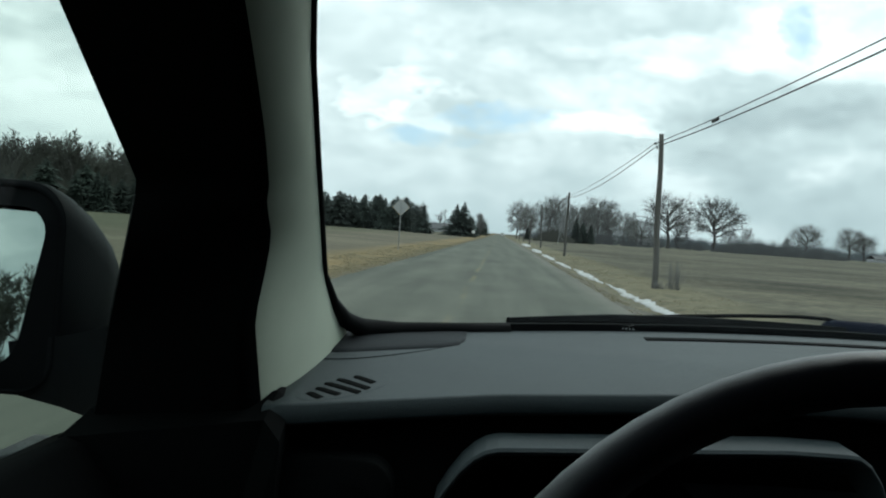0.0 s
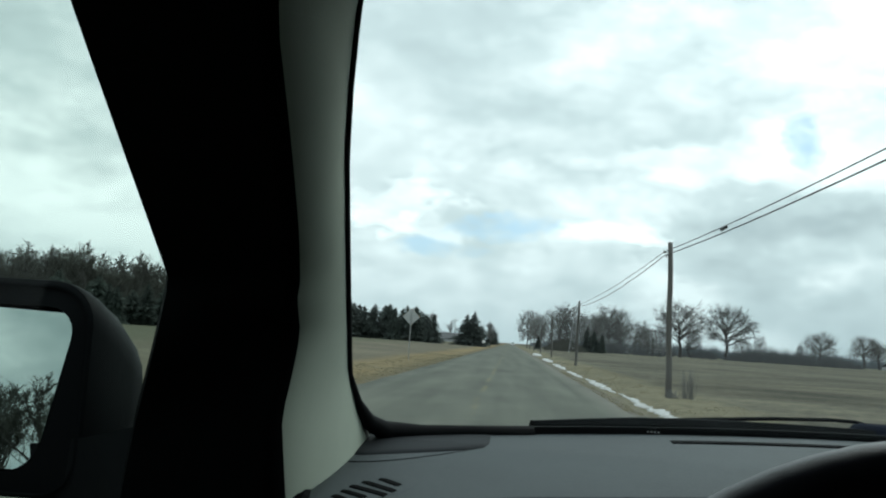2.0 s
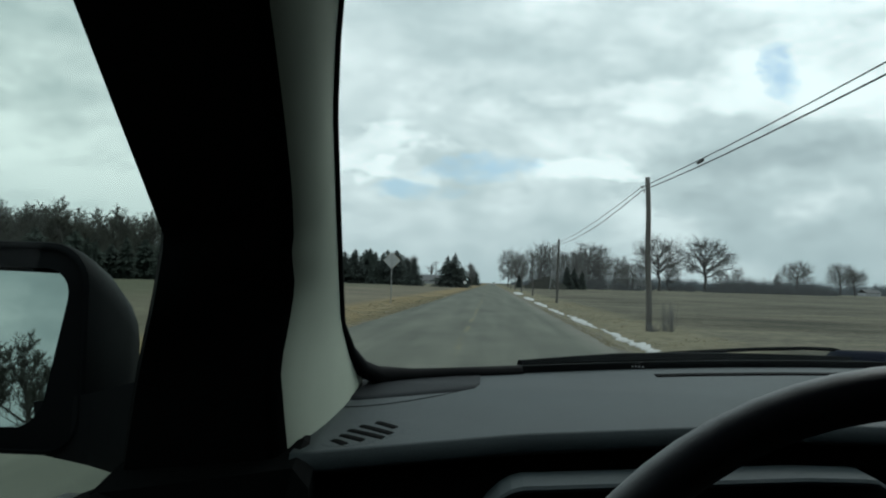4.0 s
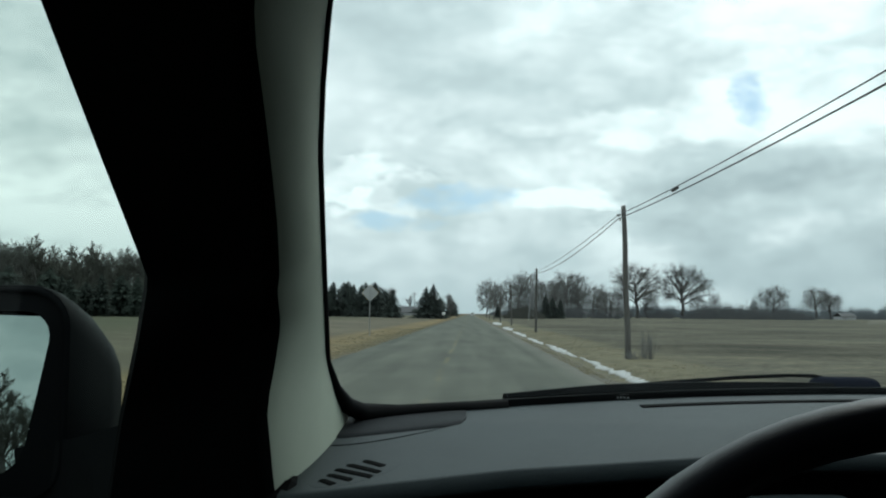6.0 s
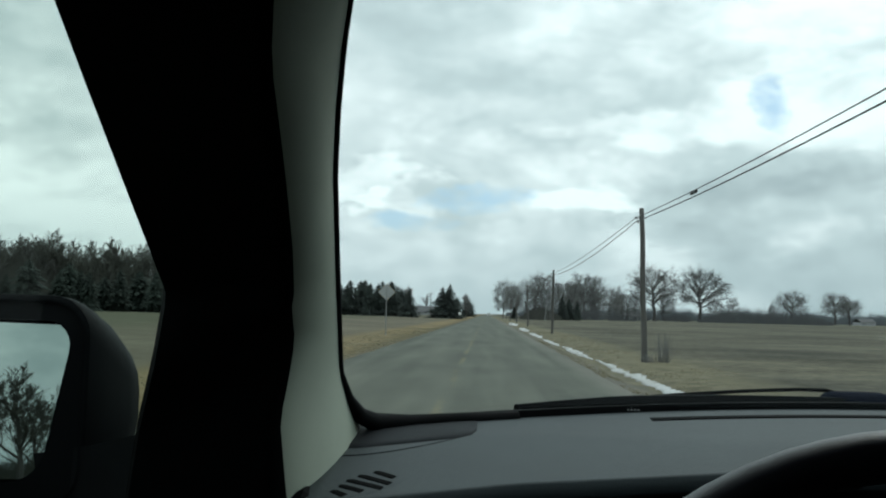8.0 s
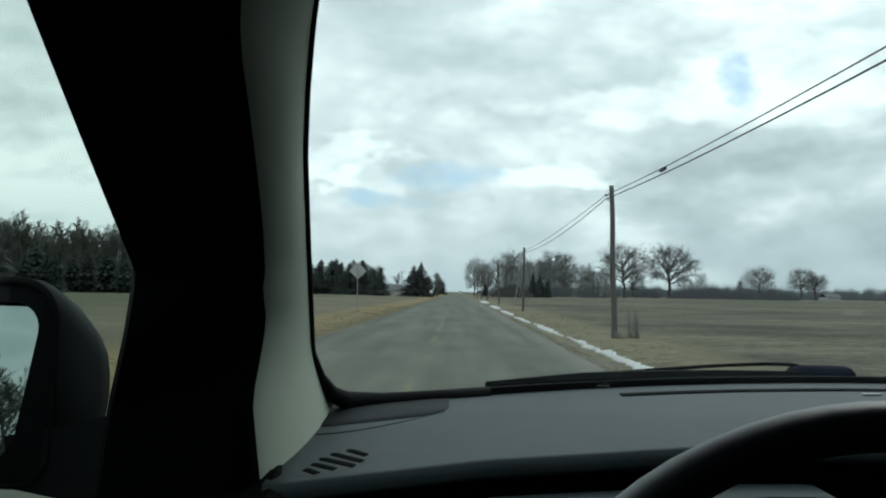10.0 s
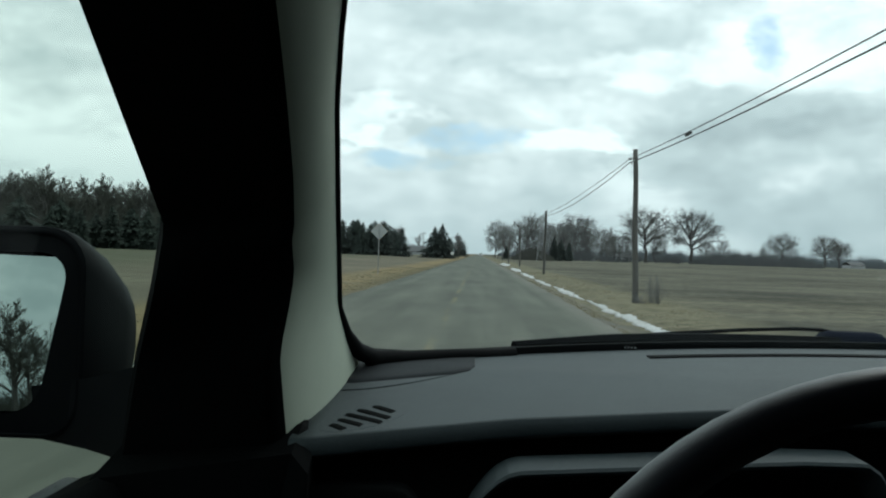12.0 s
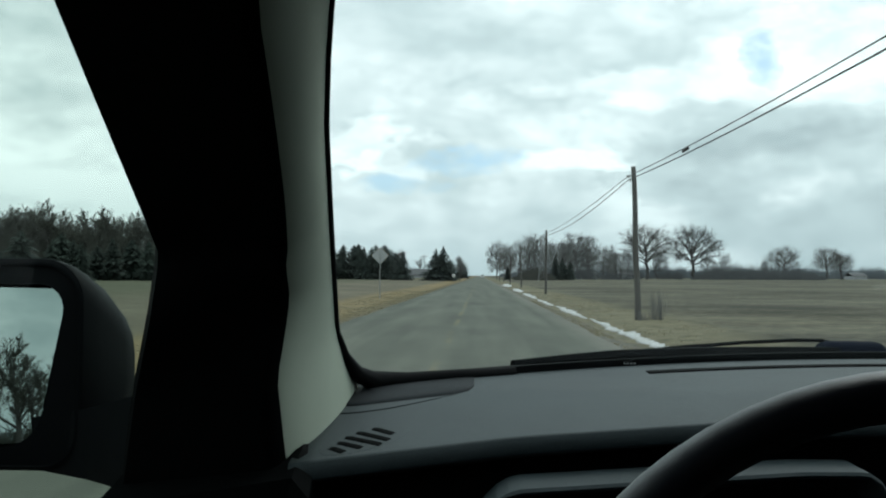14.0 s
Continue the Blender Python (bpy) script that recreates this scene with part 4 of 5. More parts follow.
def pole_tip(k, low):
    y, lean = poles[k]
    return Vector((POLE_X - 0.2 + math.sin(radians(lean)) * (POLE_TALL - low), y, ground_height(POLE_X, y) + POLE_TALL - low))


for low, sag, radius, label in ((0.33, 0.38, 0.012, "upper black telephone cable strung between the poles"), (0.46, 0.55, 0.015, "lower black telephone cable strung between the poles")):
    pts = []
    for k in range(len(poles) - 1):
        a, c = pole_tip(k, low), pole_tip(k + 1, low)
        for i in range(16):
            f = i / 16
            q = a.lerp(c, f)
            q.z -= sag * 4 * f * (1 - f) * (0.8 + 0.2 * math.cos(k * 2.1 + low * 9))
            pts.append(q)
    pts.append(pole_tip(len(poles) - 1, low))
    thing("telephone_cable", label, "cable", "cables on the poles", me=Build().tube(pts, radius, 6).mesh("telephone_cable", CABLE, True))

f = (24.0 + 13) / POLE_STEP
q = pole_tip(2, 0.33).lerp(pole_tip(3, 0.33), f) - Vector((0, 0, 0.38 * 4 * f * (1 - f)))
b = Build().tube([(0, -0.35, -0.03), (0, -0.28, -0.03), (0, 0.28, -0.03), (0, 0.35, -0.03)], [0.02, 0.04, 0.04, 0.02], 10)
thing("splice_case", "black cable splice case hanging on the telephone cable", "splice case", me=b.mesh("splice_case", CABLE, True), at=Matrix.Translation(q))


# ---- trees ----
def bare_tree(seed, tall, spread, lead, first, limbs, thin, counts=(5, 4, 4), girth=0.02, keep=0.55, twig=None):
    """Trunk and limbs as one mesh, the fine twigs as another. lead: the trunk's share of the height; first: where limbs begin on it."""
    rng = random.Random(seed)
    wood, twigs = Build(), Build()
    half, low = tall * 0.5 * spread, tall * lead * first * 0.7
    middle, high = (tall + low) / 2, (tall - low) / 2

    def outside(p):
        return ((p.x ** 2 + p.y ** 2) / half ** 2 + (p.z - middle) ** 2 / high ** 2) > rng.uniform(0.8, 1.12)

    def limb(p, d, length, r, level):
        steps = (8, 5, 4, 3, 2)[level]
        pts, rad, q, e = [p.copy()], [r], p.copy(), d.copy()
        wob = 0.05 if level == 0 else 0.16
        for i in range(steps):
            e = (e + Vector((rng.gauss(0, wob), rng.gauss(0, wob), rng.gauss(0.06, 0.08)))).normalized()
            q = q + e * (length / steps)
            pts.append(q.copy())
            rad.append(max(thin * 0.7, r * (1 - 0.75 * (i + 1) / steps)))
            if level and outside(q):
                break
        (wood if level < 2 else twigs).tube(pts, rad, (7, 5, 3, 3, 3)[level], caps=False)
        if level >= 4 or len(pts) < 2:
            return
        n = limbs if level == 0 else counts[level - 1]
        for i in range(n):
            f = first + (1 - first) * ((i + rng.random()) / n) if level == 0 else rng.uniform(0.2, 1.0)
            at = along(pts, min(f, 0.999))
            a = i * 2.4 + rng.gauss(0, 0.3) if level == 0 else rng.uniform(0, math.tau)
            c, s = math.cos(a), math.sin(a)
            if level == 0:
                tilt = rng.uniform(0.3, 0.95) * spread
                out = Vector((c * tilt, s * tilt, rng.uniform(0.25, 1.7) if lead < 0.6 else 0.55 + 0.9 * f * f)).normalized()
                reach = (tall * (1 - lead * f) * 0.75 if lead < 0.6 else tall * 0.42 * (1.15 - 0.75 * f)) * rng.uniform(0.8, 1.1)
            else:
                out = (e * rng.uniform(0.6, 1.0) + Vector((c, s, 0)) * rng.uniform(0.4, 0.8) + Vector((0, 0, rng.uniform(0.0, 0.35)))).normalized()
                reach = length * rng.uniform(0.38, 0.62)
            limb(at, out, reach, max(thin, rad[0] * (1 - 0.6 * f) * keep), level + 1)

    limb(Vector((0, 0, -0.2)), Vector((0, 0, 1)), tall * lead, tall * girth, 0)
    k = tall / max(v[2] for v in wood.v + twigs.v)
    for b in (wood, twigs):
        b.v = [(x * k, y * k, z * k if z > 0 else z) for x, y, z in b.v]
    return wood.mesh("trunk", BARK, fix=False), twigs.mesh("crown", twig or TWIG, fix=False)


def broad_oak(seed, tall, girth=0.54, stout=1.0, foot=0.08, limbs=19, sides=12, sprays=13, low=-0.42):
    """Short stout trunk, limbs fanning to all sides of a round crown, branches and twigs ending on its outline."""
    rng = random.Random(seed)
    wood, twigs = Build(), Build()
    wide, high = tall * girth, tall * (0.5 - foot / 2)
    mid = Vector((0, 0, tall * (0.5 + foot / 2)))

    def rim(d, k):
        lump = 1 + 0.16 * noise.noise((d.x * 2.2 + seed, d.y * 2.2, d.z * 2.2))
        return mid + Vector((d.x * wide, d.y * wide, d.z * high)) * k * lump

    def bough(a, b, r0, r1, steps, sag, build, sides):
        pts = []
        off = Vector((rng.gauss(0, 1), rng.gauss(0, 1), 0)) * (b - a).length * 0.07
        for i in range(steps + 1):
            f = i / steps
            p = a.lerp(b, f) + off * math.sin(math.pi * f) - Vector((0, 0, sag * math.sin(math.pi * f)))
            if 0 < i < steps:
                p += Vector((rng.gauss(0, 1), rng.gauss(0, 1), rng.gauss(0, 1))) * (b - a).length * 0.025
            pts.append(p)
        build.tube(pts, [r0 + (r1 - r0) * i / steps for i in range(steps + 1)], sides, caps=False)
        return pts

    stem = bough(Vector((0, 0, -0.2)), Vector((rng.gauss(0, 0.3), rng.gauss(0, 0.3), tall * (0.5 + foot))), tall * 0.030 * stout, tall * 0.016 * stout, 6, 0, wood, 8)
    n = limbs
    for i in range(n):
        z = low + (0.96 - low) * (i + 0.5) / n
        a = i * 2.39996 + rng.gauss(0, 0.25)
        c = math.sqrt(max(0.0, 1 - z * z))
        way = Vector((c * math.cos(a), c * math.sin(a), z))
        start = along(stem, min(0.99, 0.42 + 0.55 * (i + 0.5) / n))
        main = bough(start, rim(way, rng.uniform(0.72, 0.92)), tall * rng.uniform(0.010, 0.014) * stout, 0.10 * stout, 6, -0.03 * tall * (1 - z), wood, 6)
        for _ in range(sides):
            at = along(main, rng.uniform(0.2, 0.98))
            w2 = (way + Vector((rng.gauss(0, 0.48), rng.gauss(0, 0.48), rng.gauss(0.08, 0.40)))).normalized()
            end = rim(w2, rng.uniform(0.5, 1.0))
            end = at + (end - at) * min(1.0, 0.40 * tall / max((end - at).length, 0.1))
            side = bough(at, end, 0.075 * stout, 0.035, 4, 0, twigs, 3)
            for _ in range(sprays):
                at3 = along(side, rng.uniform(0.1, 1.0))
                e3 = at3 + (w2 * 0.6 + Vector((rng.gauss(0, 0.5), rng.gauss(0, 0.5), rng.gauss(0.15, 0.45)))) * tall * rng.uniform(0.04, 0.10)
                bough(at3, e3, 0.028, 0.016, 2, 0, twigs, 3)
    return wood.mesh("trunk", BARK, fix=False), twigs.mesh("crown", TWIG, fix=False)


def conifer(seed, tall, wide, ragged=0.25, taper=1.35, blunt=0.95):
    """A trunk with whorls of drooping, needle-clad boughs."""
    rng = random.Random(seed)
    trunk = Build().tube([(0, 0, -0.2), (0, 0, tall * 0.5), (0, 0, tall * 0.97)], [tall * 0.018, tall * 0.011, 0.02], 7).mesh("trunk", BARK, True, fix=False)
    b = Build()
    layers = int(tall * 3.2)
    for i in range(layers):
        f = i / (layers - 1)
        z = tall * (0.03 + 0.95 * f)
        reach = wide * (1 - f ** taper) ** blunt * rng.uniform(1 - ragged, 1 + ragged * 0.6) + 0.08
        n = int(6 + 8 * (1 - f))
        a0 = rng.uniform(0, 6)
        for k in range(n):
            a = a0 + math.tau * k / n + rng.gauss(0, 0.12)
            r = reach * rng.uniform(0.6, 1.1)
            c, s = math.cos(a), math.sin(a)
            droop = -0.25 * r + rng.gauss(0, 0.08)
            w = 0.20 * r + 0.12
            for q in range(3):
                g0, g1 = q / 3, (q + 1) / 3
                m0, m1 = w * (1 - 0.5 * g0), w * (1 - 0.9 * g1)
                p0 = Vector((c * r * g0, s * r * g0, z + droop * g0 * g0 + rng.gauss(0, 0.05)))
                p1 = Vector((c * r * g1, s * r * g1, z + droop * g1 * g1 + 0.06 + rng.gauss(0, 0.05)))
                t = Vector((-s, c, 0))
                b.add([p0 - t * m0 - Vector((0, 0, 0.22 * m0 + 0.05)), p0 + Vector((0, 0, 0.05)), p0 + t * m0 - Vector((0, 0, 0.22 * m0 + 0.05)), p1 - t * m1 - Vector((0, 0, 0.2)), p1, p1 + t * m1 - Vector((0, 0, 0.2))],
                      [(0, 1, 4, 3), (1, 2, 5, 4)])
    return trunk, b.mesh("crown", NEEDLE, fix=False)


def tree_thing(meshes, name, label, category, group):
    t = thing(name, label, category, group)
    part("trunk", meshes[0], t)
    part("crown", meshes[1], t)
    return t


def plant(proto, first, x, y, size, turn, squash=1.0):
    """Puts the first tree itself in place, later ones as copies."""
    z = ground_height(x, y)
    m = pose(x, y, z, 0, 0, turn)
    t = proto if first else copy_thing(proto, m)
    t.matrix_basis = m @ Matrix.Diagonal((size * squash, size * squash, size, 1))
    return t


rng = random.Random(11)
OAKS = [tree_thing(broad_oak(s, 20), "bare_oak", "broad leafless oak with a spreading grey crown in the field", "tree", "oaks in the far field") for s in (1, 2)]
BARES = [tree_thing(bare_tree(s, 15, 0.66, 0.66, 0.2, 13, 0.026, (5, 5, 4)), "bare_tree", "tall leafless grey-brown tree with fine upright twigs", "tree", "leafless trees") for s in (3, 4, 5)]
ROUNDS = [tree_thing(broad_oak(s, 15, w, 0.6, 0.03, 18, 9, 10, -0.9), "bare_tree", "leafless grey-brown roadside tree with a fine oval crown", "tree", "roadside trees") for s, w in ((21, 0.34), (22, 0.27), (23, 0.4))]
WOODS = [tree_thing(bare_tree(s, 15, 0.8, 0.6, 0.25, 13, 0.03, (5, 5, 4), twig=BRUSH_DARK), "woodland_tree", "dark leafless tree at the edge of the wood", "tree", "woodland trees") for s in (31, 32)]
SPRUCES = [tree_thing(conifer(s, 9, w), "spruce", "dark green spruce with drooping boughs standing by the road", "tree", "dark conifers") for s, w in ((6, 2.6), (7, 3.1), (8, 2.3))]
PINES = [tree_thing(conifer(s, 9, w, 0.42, 2.6, 0.75), "pine", "dark green bushy pine in a dense row", "tree", "dense pines") for s, w in ((41, 2.3), (42, 2.7), (43, 2.0))]
used = set()


def put(protos, k, x, y, size, squash=1.0):
    p = protos[k % len(protos)]
    plant(p, p.name not in used, x, y, size, rng.uniform(0, 360), squash)
    used.add(p.name)


# twin oaks and lone trees across the field
for k, (x, y, s) in enumerate(((83, 480, 1.45), (107, 482, 1.45), (163, 520, 0.95), (188, 525, 0.95), (197, 530, 0.8))):
    put(OAKS, k, x, y, s)
# trees on the near roadside ahead, beyond the field
for k, (x, y, s) in enumerate(((9, 520, 1.25), (12, 430, 1.0), (10, 370, 0.85), (14, 340, 0.85), (18, 330, 0.95), (23, 335, 0.9), (20, 345, 1.0),
                               (36, 400, 1.2), (42, 410, 1.25), (47, 420, 1.2), (40, 435, 1.15), (55, 430, 0.95), (60, 450, 0.9), (65, 470, 0.85), (70, 480, 0.9), (76, 495, 1.0), (93, 500, 1.05), (118, 500, 0.9), (50, 450, 1.0), (28, 380, 0.9), (33, 390, 1.0), (128, 505, 0.8), (150, 510, 0.7))):
    put(ROUNDS, k, x, y, s * rng.uniform(1.0, 1.22), rng.uniform(0.85, 1.15))
for k, (x, y, s) in enumerate(((25, 318, 0.92), (27.5, 321, 0.85), (30, 319, 0.75), (10, 345, 0.55))):
    put(SPRUCES, k, x, y, s, 1.2)
# farm side ahead
for k, (x, y, s, q) in enumerate(((-9.4, 245, 1.0, 1.2), (-11.3, 246, 0.92, 1.1), (-7.9, 250, 0.66, 1.1), (-19.6, 243, 0.84, 1.0), (-25, 252, 0.95, 1.0), (-28, 256, 1.05, 1.1), (-31, 254, 0.98, 1.0), (-33.5, 262, 1.1, 1.0),
                                  (-37, 258, 1.05, 1.2), (-40.5, 262, 1.0, 1.1), (-44, 258, 1.1, 1.2), (-48, 262, 1.0, 1.2), (-52, 264, 1.1, 1.2), (-27, 270, 1.1, 1.3), (-36, 272, 1.1, 1.3), (-45, 272, 1.1, 1.3), (-23, 258, 0.85, 1.0), (-26.5, 262, 0.95, 1.1), (-30, 264, 1.0, 1.1), (-34.5, 268, 1.05, 1.2), (-39, 268, 1.0, 1.2), (-42.5, 266, 1.05, 1.2), (-46, 266, 1.0, 1.2), (-50, 268, 1.1, 1.2), (-55, 268, 1.1, 1.2), (-59, 270, 1.0, 1.2), (-9, 420, 0.8, 1.2), (-13, 430, 0.9, 1.3), (-8, 470, 0.8, 1.2))):
    put(SPRUCES if k < 4 else PINES, k, x, y, s, q * 1.4 if k < 4 else q * 1.2)
for k, (x, y, s) in enumerate(((-22.5, 268, 0.62), (-5.5, 262, 0.40), (-10, 500, 0.8), (-12, 540, 0.9), (-30, 480, 0.7))):
    put(BARES, k, x, y, s)
# woodland on the far side of the other field, conifers before it
for k in range(84):
    a = -0.84 + 0.57 * (k + rng.uniform(-0.4, 0.4)) / 83
    d = rng.uniform(195, 240)
    put(WOODS, k, math.sin(a) * d, math.cos(a) * d, rng.uniform(0.78, 1.06), 1.2)
for k in range(46):
    a = -0.80 + 0.55 * (k + rng.uniform(-0.5, 0.5)) / 45
    d = rng.uniform(172, 186)
    put(PINES, k, math.sin(a) * d, math.cos(a) * d, rng.uniform(0.5, 0.95), 1.25)
# trees behind, where the side road meets
for k in range(34):
    put(WOODS, k, rng.uniform(-105, -10), rng.uniform(-165, -125), rng.uniform(0.6, 1.0), 1.35)


def brush_band(name, a0, a1, d, high, count, seed, label, mat=BRUSH, even=0.0):
    """Distant undergrowth and woods: clumps of thin stems fanning up from one foot, with an uneven, rounded top."""
    r = random.Random(seed)
    b = Build()
    for _ in range(count):
        a = r.uniform(a0, a1)
        q = d * r.uniform(0.94, 1.06)
        p = Vector((math.sin(a) * q, math.cos(a) * q, -0.3))
        rough = 0.6 + 0.5 * noise.noise((a * 25, seed, 0)) + 0.45 * noise.noise((a * 110, seed, 5))
        ends = min(1.0, 0.25 + 25 * min(a - a0, a1 - a))
        top = high * ends * max(0.3, rough * (1 - even) + 0.8 * even)
        t = Vector((math.cos(a), -math.sin(a), 0))
        w = high * 0.0042
        for _ in range(18):
            k = r.uniform(-1, 1)
            h = max(0.5, top * r.uniform(0.45, 1.0) * math.sqrt(1 - 0.75 * k * k))
            foot = k * 0.08 * high
            lean = k * 0.30 * top + r.gauss(0, 0.05) * h
            mid = p + t * (foot + lean * 0.35) + Vector((0, 0, h * 0.55))
            tip = p + t * (foot + lean) + Vector((0, 0, h))
            b.add([p + t * (foot - w), p + t * (foot + w), mid + t * w, tip, mid - t * w], [(0, 1, 2, 3, 4)])
            for _ in range(2):
                u = r.uniform(0.35, 0.9)
                c = p.lerp(tip, u)
                e = c + t * (r.gauss(0, 0.13) * top) + Vector((0, 0, r.uniform(0.06, 0.2) * top))
                b.add([c - t * w * 0.7, c + t * w * 0.7, e], [(0, 1, 2)])
    thing(name, label, "woods", kind="stuff", me=b.mesh(name, mat, fix=False))


brush_band("far_brush", 0.05, 0.30, 520, 10, 120, 1, "leafless grey-brown brush below the field trees")
brush_band("far_brush", 0.215, 0.34, 500, 17, 75, 5, "thick leafless thicket between the field trees")
# the horizon woods below wear the haze-tinted twig colour
brush_band("far_woods", 0.02, 1.2, 900, 17, 2600, 2, "low distant woods on the horizon, tinted blue-grey for haze", HAZED_TWIGS, 0.5)
brush_band("far_woods", -1.3, -0.04, 800, 12, 2200, 3, "low distant woods behind the farm", HAZED_TWIGS, 0.5)
brush_band("roadside_brush", 0.039, 0.074, 325, 16, 110, 4, "dense dark leafless brush beside the road", BRUSH_DARK, 0.25)
brush_band("wood_edge", -0.85, -0.27, 208, 15.5, 800, 6, "dark leafless undergrowth at the wood's edge", BRUSH_DARK, 0.6)
brush_band("junction_brush", 3.2, 4.0, 140, 7, 500, 8, "dark leafless brush behind the junction signs", BRUSH_DARK)
brush_band("far_woods", 1.2, 5.0, 700, 13, 2600, 7, "low distant woods all round", HAZED_TWIGS, 0.5)


brush_band("roadside_brush", 0.07, 0.155, 410, 9, 70, 9, "low leafless brush below the roadside trees")


# shrub at the foot of the near pole
def shrub(seed, tall):
    r = random.Random(seed)
    b = Build()
    for _ in range(80):
        a, q = r.uniform(0, 6.28), r.random() ** 0.5 * 0.2
        p = Vector((q * math.cos(a), q * math.sin(a), -0.05))
        e = p + Vector((r.gauss(0, 0.12), r.gauss(0, 0.12), tall * r.uniform(0.5, 1.05)))
        b.tube([p, p.lerp(e, 0.5) + Vector((r.gauss(0, 0.03), r.gauss(0, 0.03), 0)), e], [0.005, 0.004, 0.0025], 3, caps=False)
    return b.mesh("shrub", TWIG, fix=False)


thing("shrub", "small leafless upright shrub beside the utility pole", "shrub", me=shrub(1, 1.05), at=pose(6.05, 33.0, ground_height(6.05, 33.0)))
thing("grass_clump", "low tan grass clump round the pole's foot", "grass", kind="stuff", me=shrub(2, 0.35), at=pose(5.5, 32.6, ground_height(5.5, 32.6), 0, 0, 40))


# ---- signs ----
def plate(w, h, r=0.03, t=0.004):
    ring = rounded_rect(-w / 2, w / 2, -h / 2, h / 2, r, 0)
    return Build().loft([ring, [(x, t, z) for x, y, z in ring]])


def flat_shape(points, y, t=0.003):
    return Build().loft([[(x, y, z) for x, z in points], [(x, y - t, z) for x, z in points]])


def sign_post(b, h):
    return b.box((-0.03, 0.006, -0.2), (0.03, 0.014, h)).box((-0.03, 0.014, -0.2), (-0.02, 0.04, h)).box((0.02, 0.014, -0.2), (0.03, 0.04, h))


def diamond_sign(x, y):
    """Warning sign seen from behind; its face looks away along the road."""
    s = thing("warning_sign", "diamond road sign showing its bare metal back, on a steel post", "road sign", at=pose(x, y, ground_height(x, y), 0, 0, 178))
    part("post", sign_post(Build(), 3.1).mesh("post", STEEL), s, "grey steel post")
    p = part("panel", plate(0.80, 0.80, 0.05).mesh("panel", YELLOW), s, "yellow warning panel", pose(0, -0.002, 2.78, 0, 45, 0))
    part("back", plate(0.792, 0.792, 0.048, 0.002).mesh("back", SIGN_BACK), p, "bare aluminium back", pose(0, 0.0065, 0))


diamond_sign(-6.5, 62.0)


def glyphs(text, size, mat, parent, at):
    """Sign letters as a mesh, from the built-in font."""
    c = bpy.data.curves.new("letters", "FONT")
    c.body, c.size, c.extrude, c.align_x, c.align_y = text, size, 0.002, "CENTER", "CENTER"
    o = bpy.data.objects.new("letters", c)
    me = bpy.data.meshes.new_from_object(o)
    bpy.data.objects.remove(o)
    me.materials.clear()
    me.materials.append(mat)
    part("letters", me, parent, "black letters", at)


def route_sign(parent, text, x, z, w=0.6, h=0.75):
    p = part("panel", plate(w, h, 0.04).mesh("panel", WHITE), parent, "white route panel", pose(x, -0.004, z))
    edge = Build()
    for a, c in (((-w / 2 + 0.015, h / 2 - 0.03), (w / 2 - 0.015, h / 2 - 0.018)), ((-w / 2 + 0.015, -h / 2 + 0.018), (w / 2 - 0.015, -h / 2 + 0.03)), ((-w / 2 + 0.015, h / 2 - 0.19), (w / 2 - 0.015, h / 2 - 0.18))):
        edge.box((a[0], -0.004, a[1]), (c[0], -0.001, c[1]))
    for s in (-1, 1):
        edge.box((s * (w / 2 - 0.024) - 0.006, -0.004, -h / 2 + 0.02), (s * (w / 2 - 0.024) + 0.006, -0.001, h / 2 - 0.02))
    part("border", edge.mesh("border", SIGN_BLACK), p, "black border")
    bars = Build()
    for x0, x1, zz, hh in ((-0.22, -0.02, h / 2 - 0.13, 0.045), (0.03, 0.22, h / 2 - 0.13, 0.045), (-0.14, 0.14, 0.10, 0.03), (-0.15, 0.15, -0.27, 0.035)):
        bars.box((x0, -0.004, zz), (x1, -0.001, zz + hh))
    part("bars", bars.mesh("bars", SIGN_BLACK), p, "small dark lettering bars")
    glyphs(text, 0.30, SIGN_BLACK, p, pose(0, -0.003, -0.09, 90, 0, 0))


def junction_signs(x, y, turn):
    z = ground_height(x, y)
    s = thing("route_marker", "white route signs BC and 25 above a yellow chevron", "road sign", at=pose(x, y, z, 0, 0, turn))
    part("post", sign_post(Build(), 3.3).mesh("post", STEEL), s, "grey steel post, yellow at its foot")
    route_sign(s, "25", 0.27, 2.95)
    route_sign(s, "BC", -0.31, 2.2)
    c = part("chevron_panel", plate(0.45, 0.72, 0.03).mesh("chevron_panel", YELLOW), s, "yellow chevron panel", pose(0, -0.006, 1.45))
    part("chevron", flat_shape([(0.12, 0.30), (-0.13, 0.0), (0.12, -0.30), (0.02, -0.30), (-0.02, -0.30), (-0.20, 0.0), (-0.02, 0.30)], -0.001).mesh("chevron", SIGN_BLACK), c, "black chevron")
    part("yellow_foot", Build().box((-0.035, -0.004, 0.0), (0.035, 0.003, 1.1)).mesh("yellow_foot", YELLOW), s, "yellow reflective strip")


junction_signs(8.4, -68, 150)


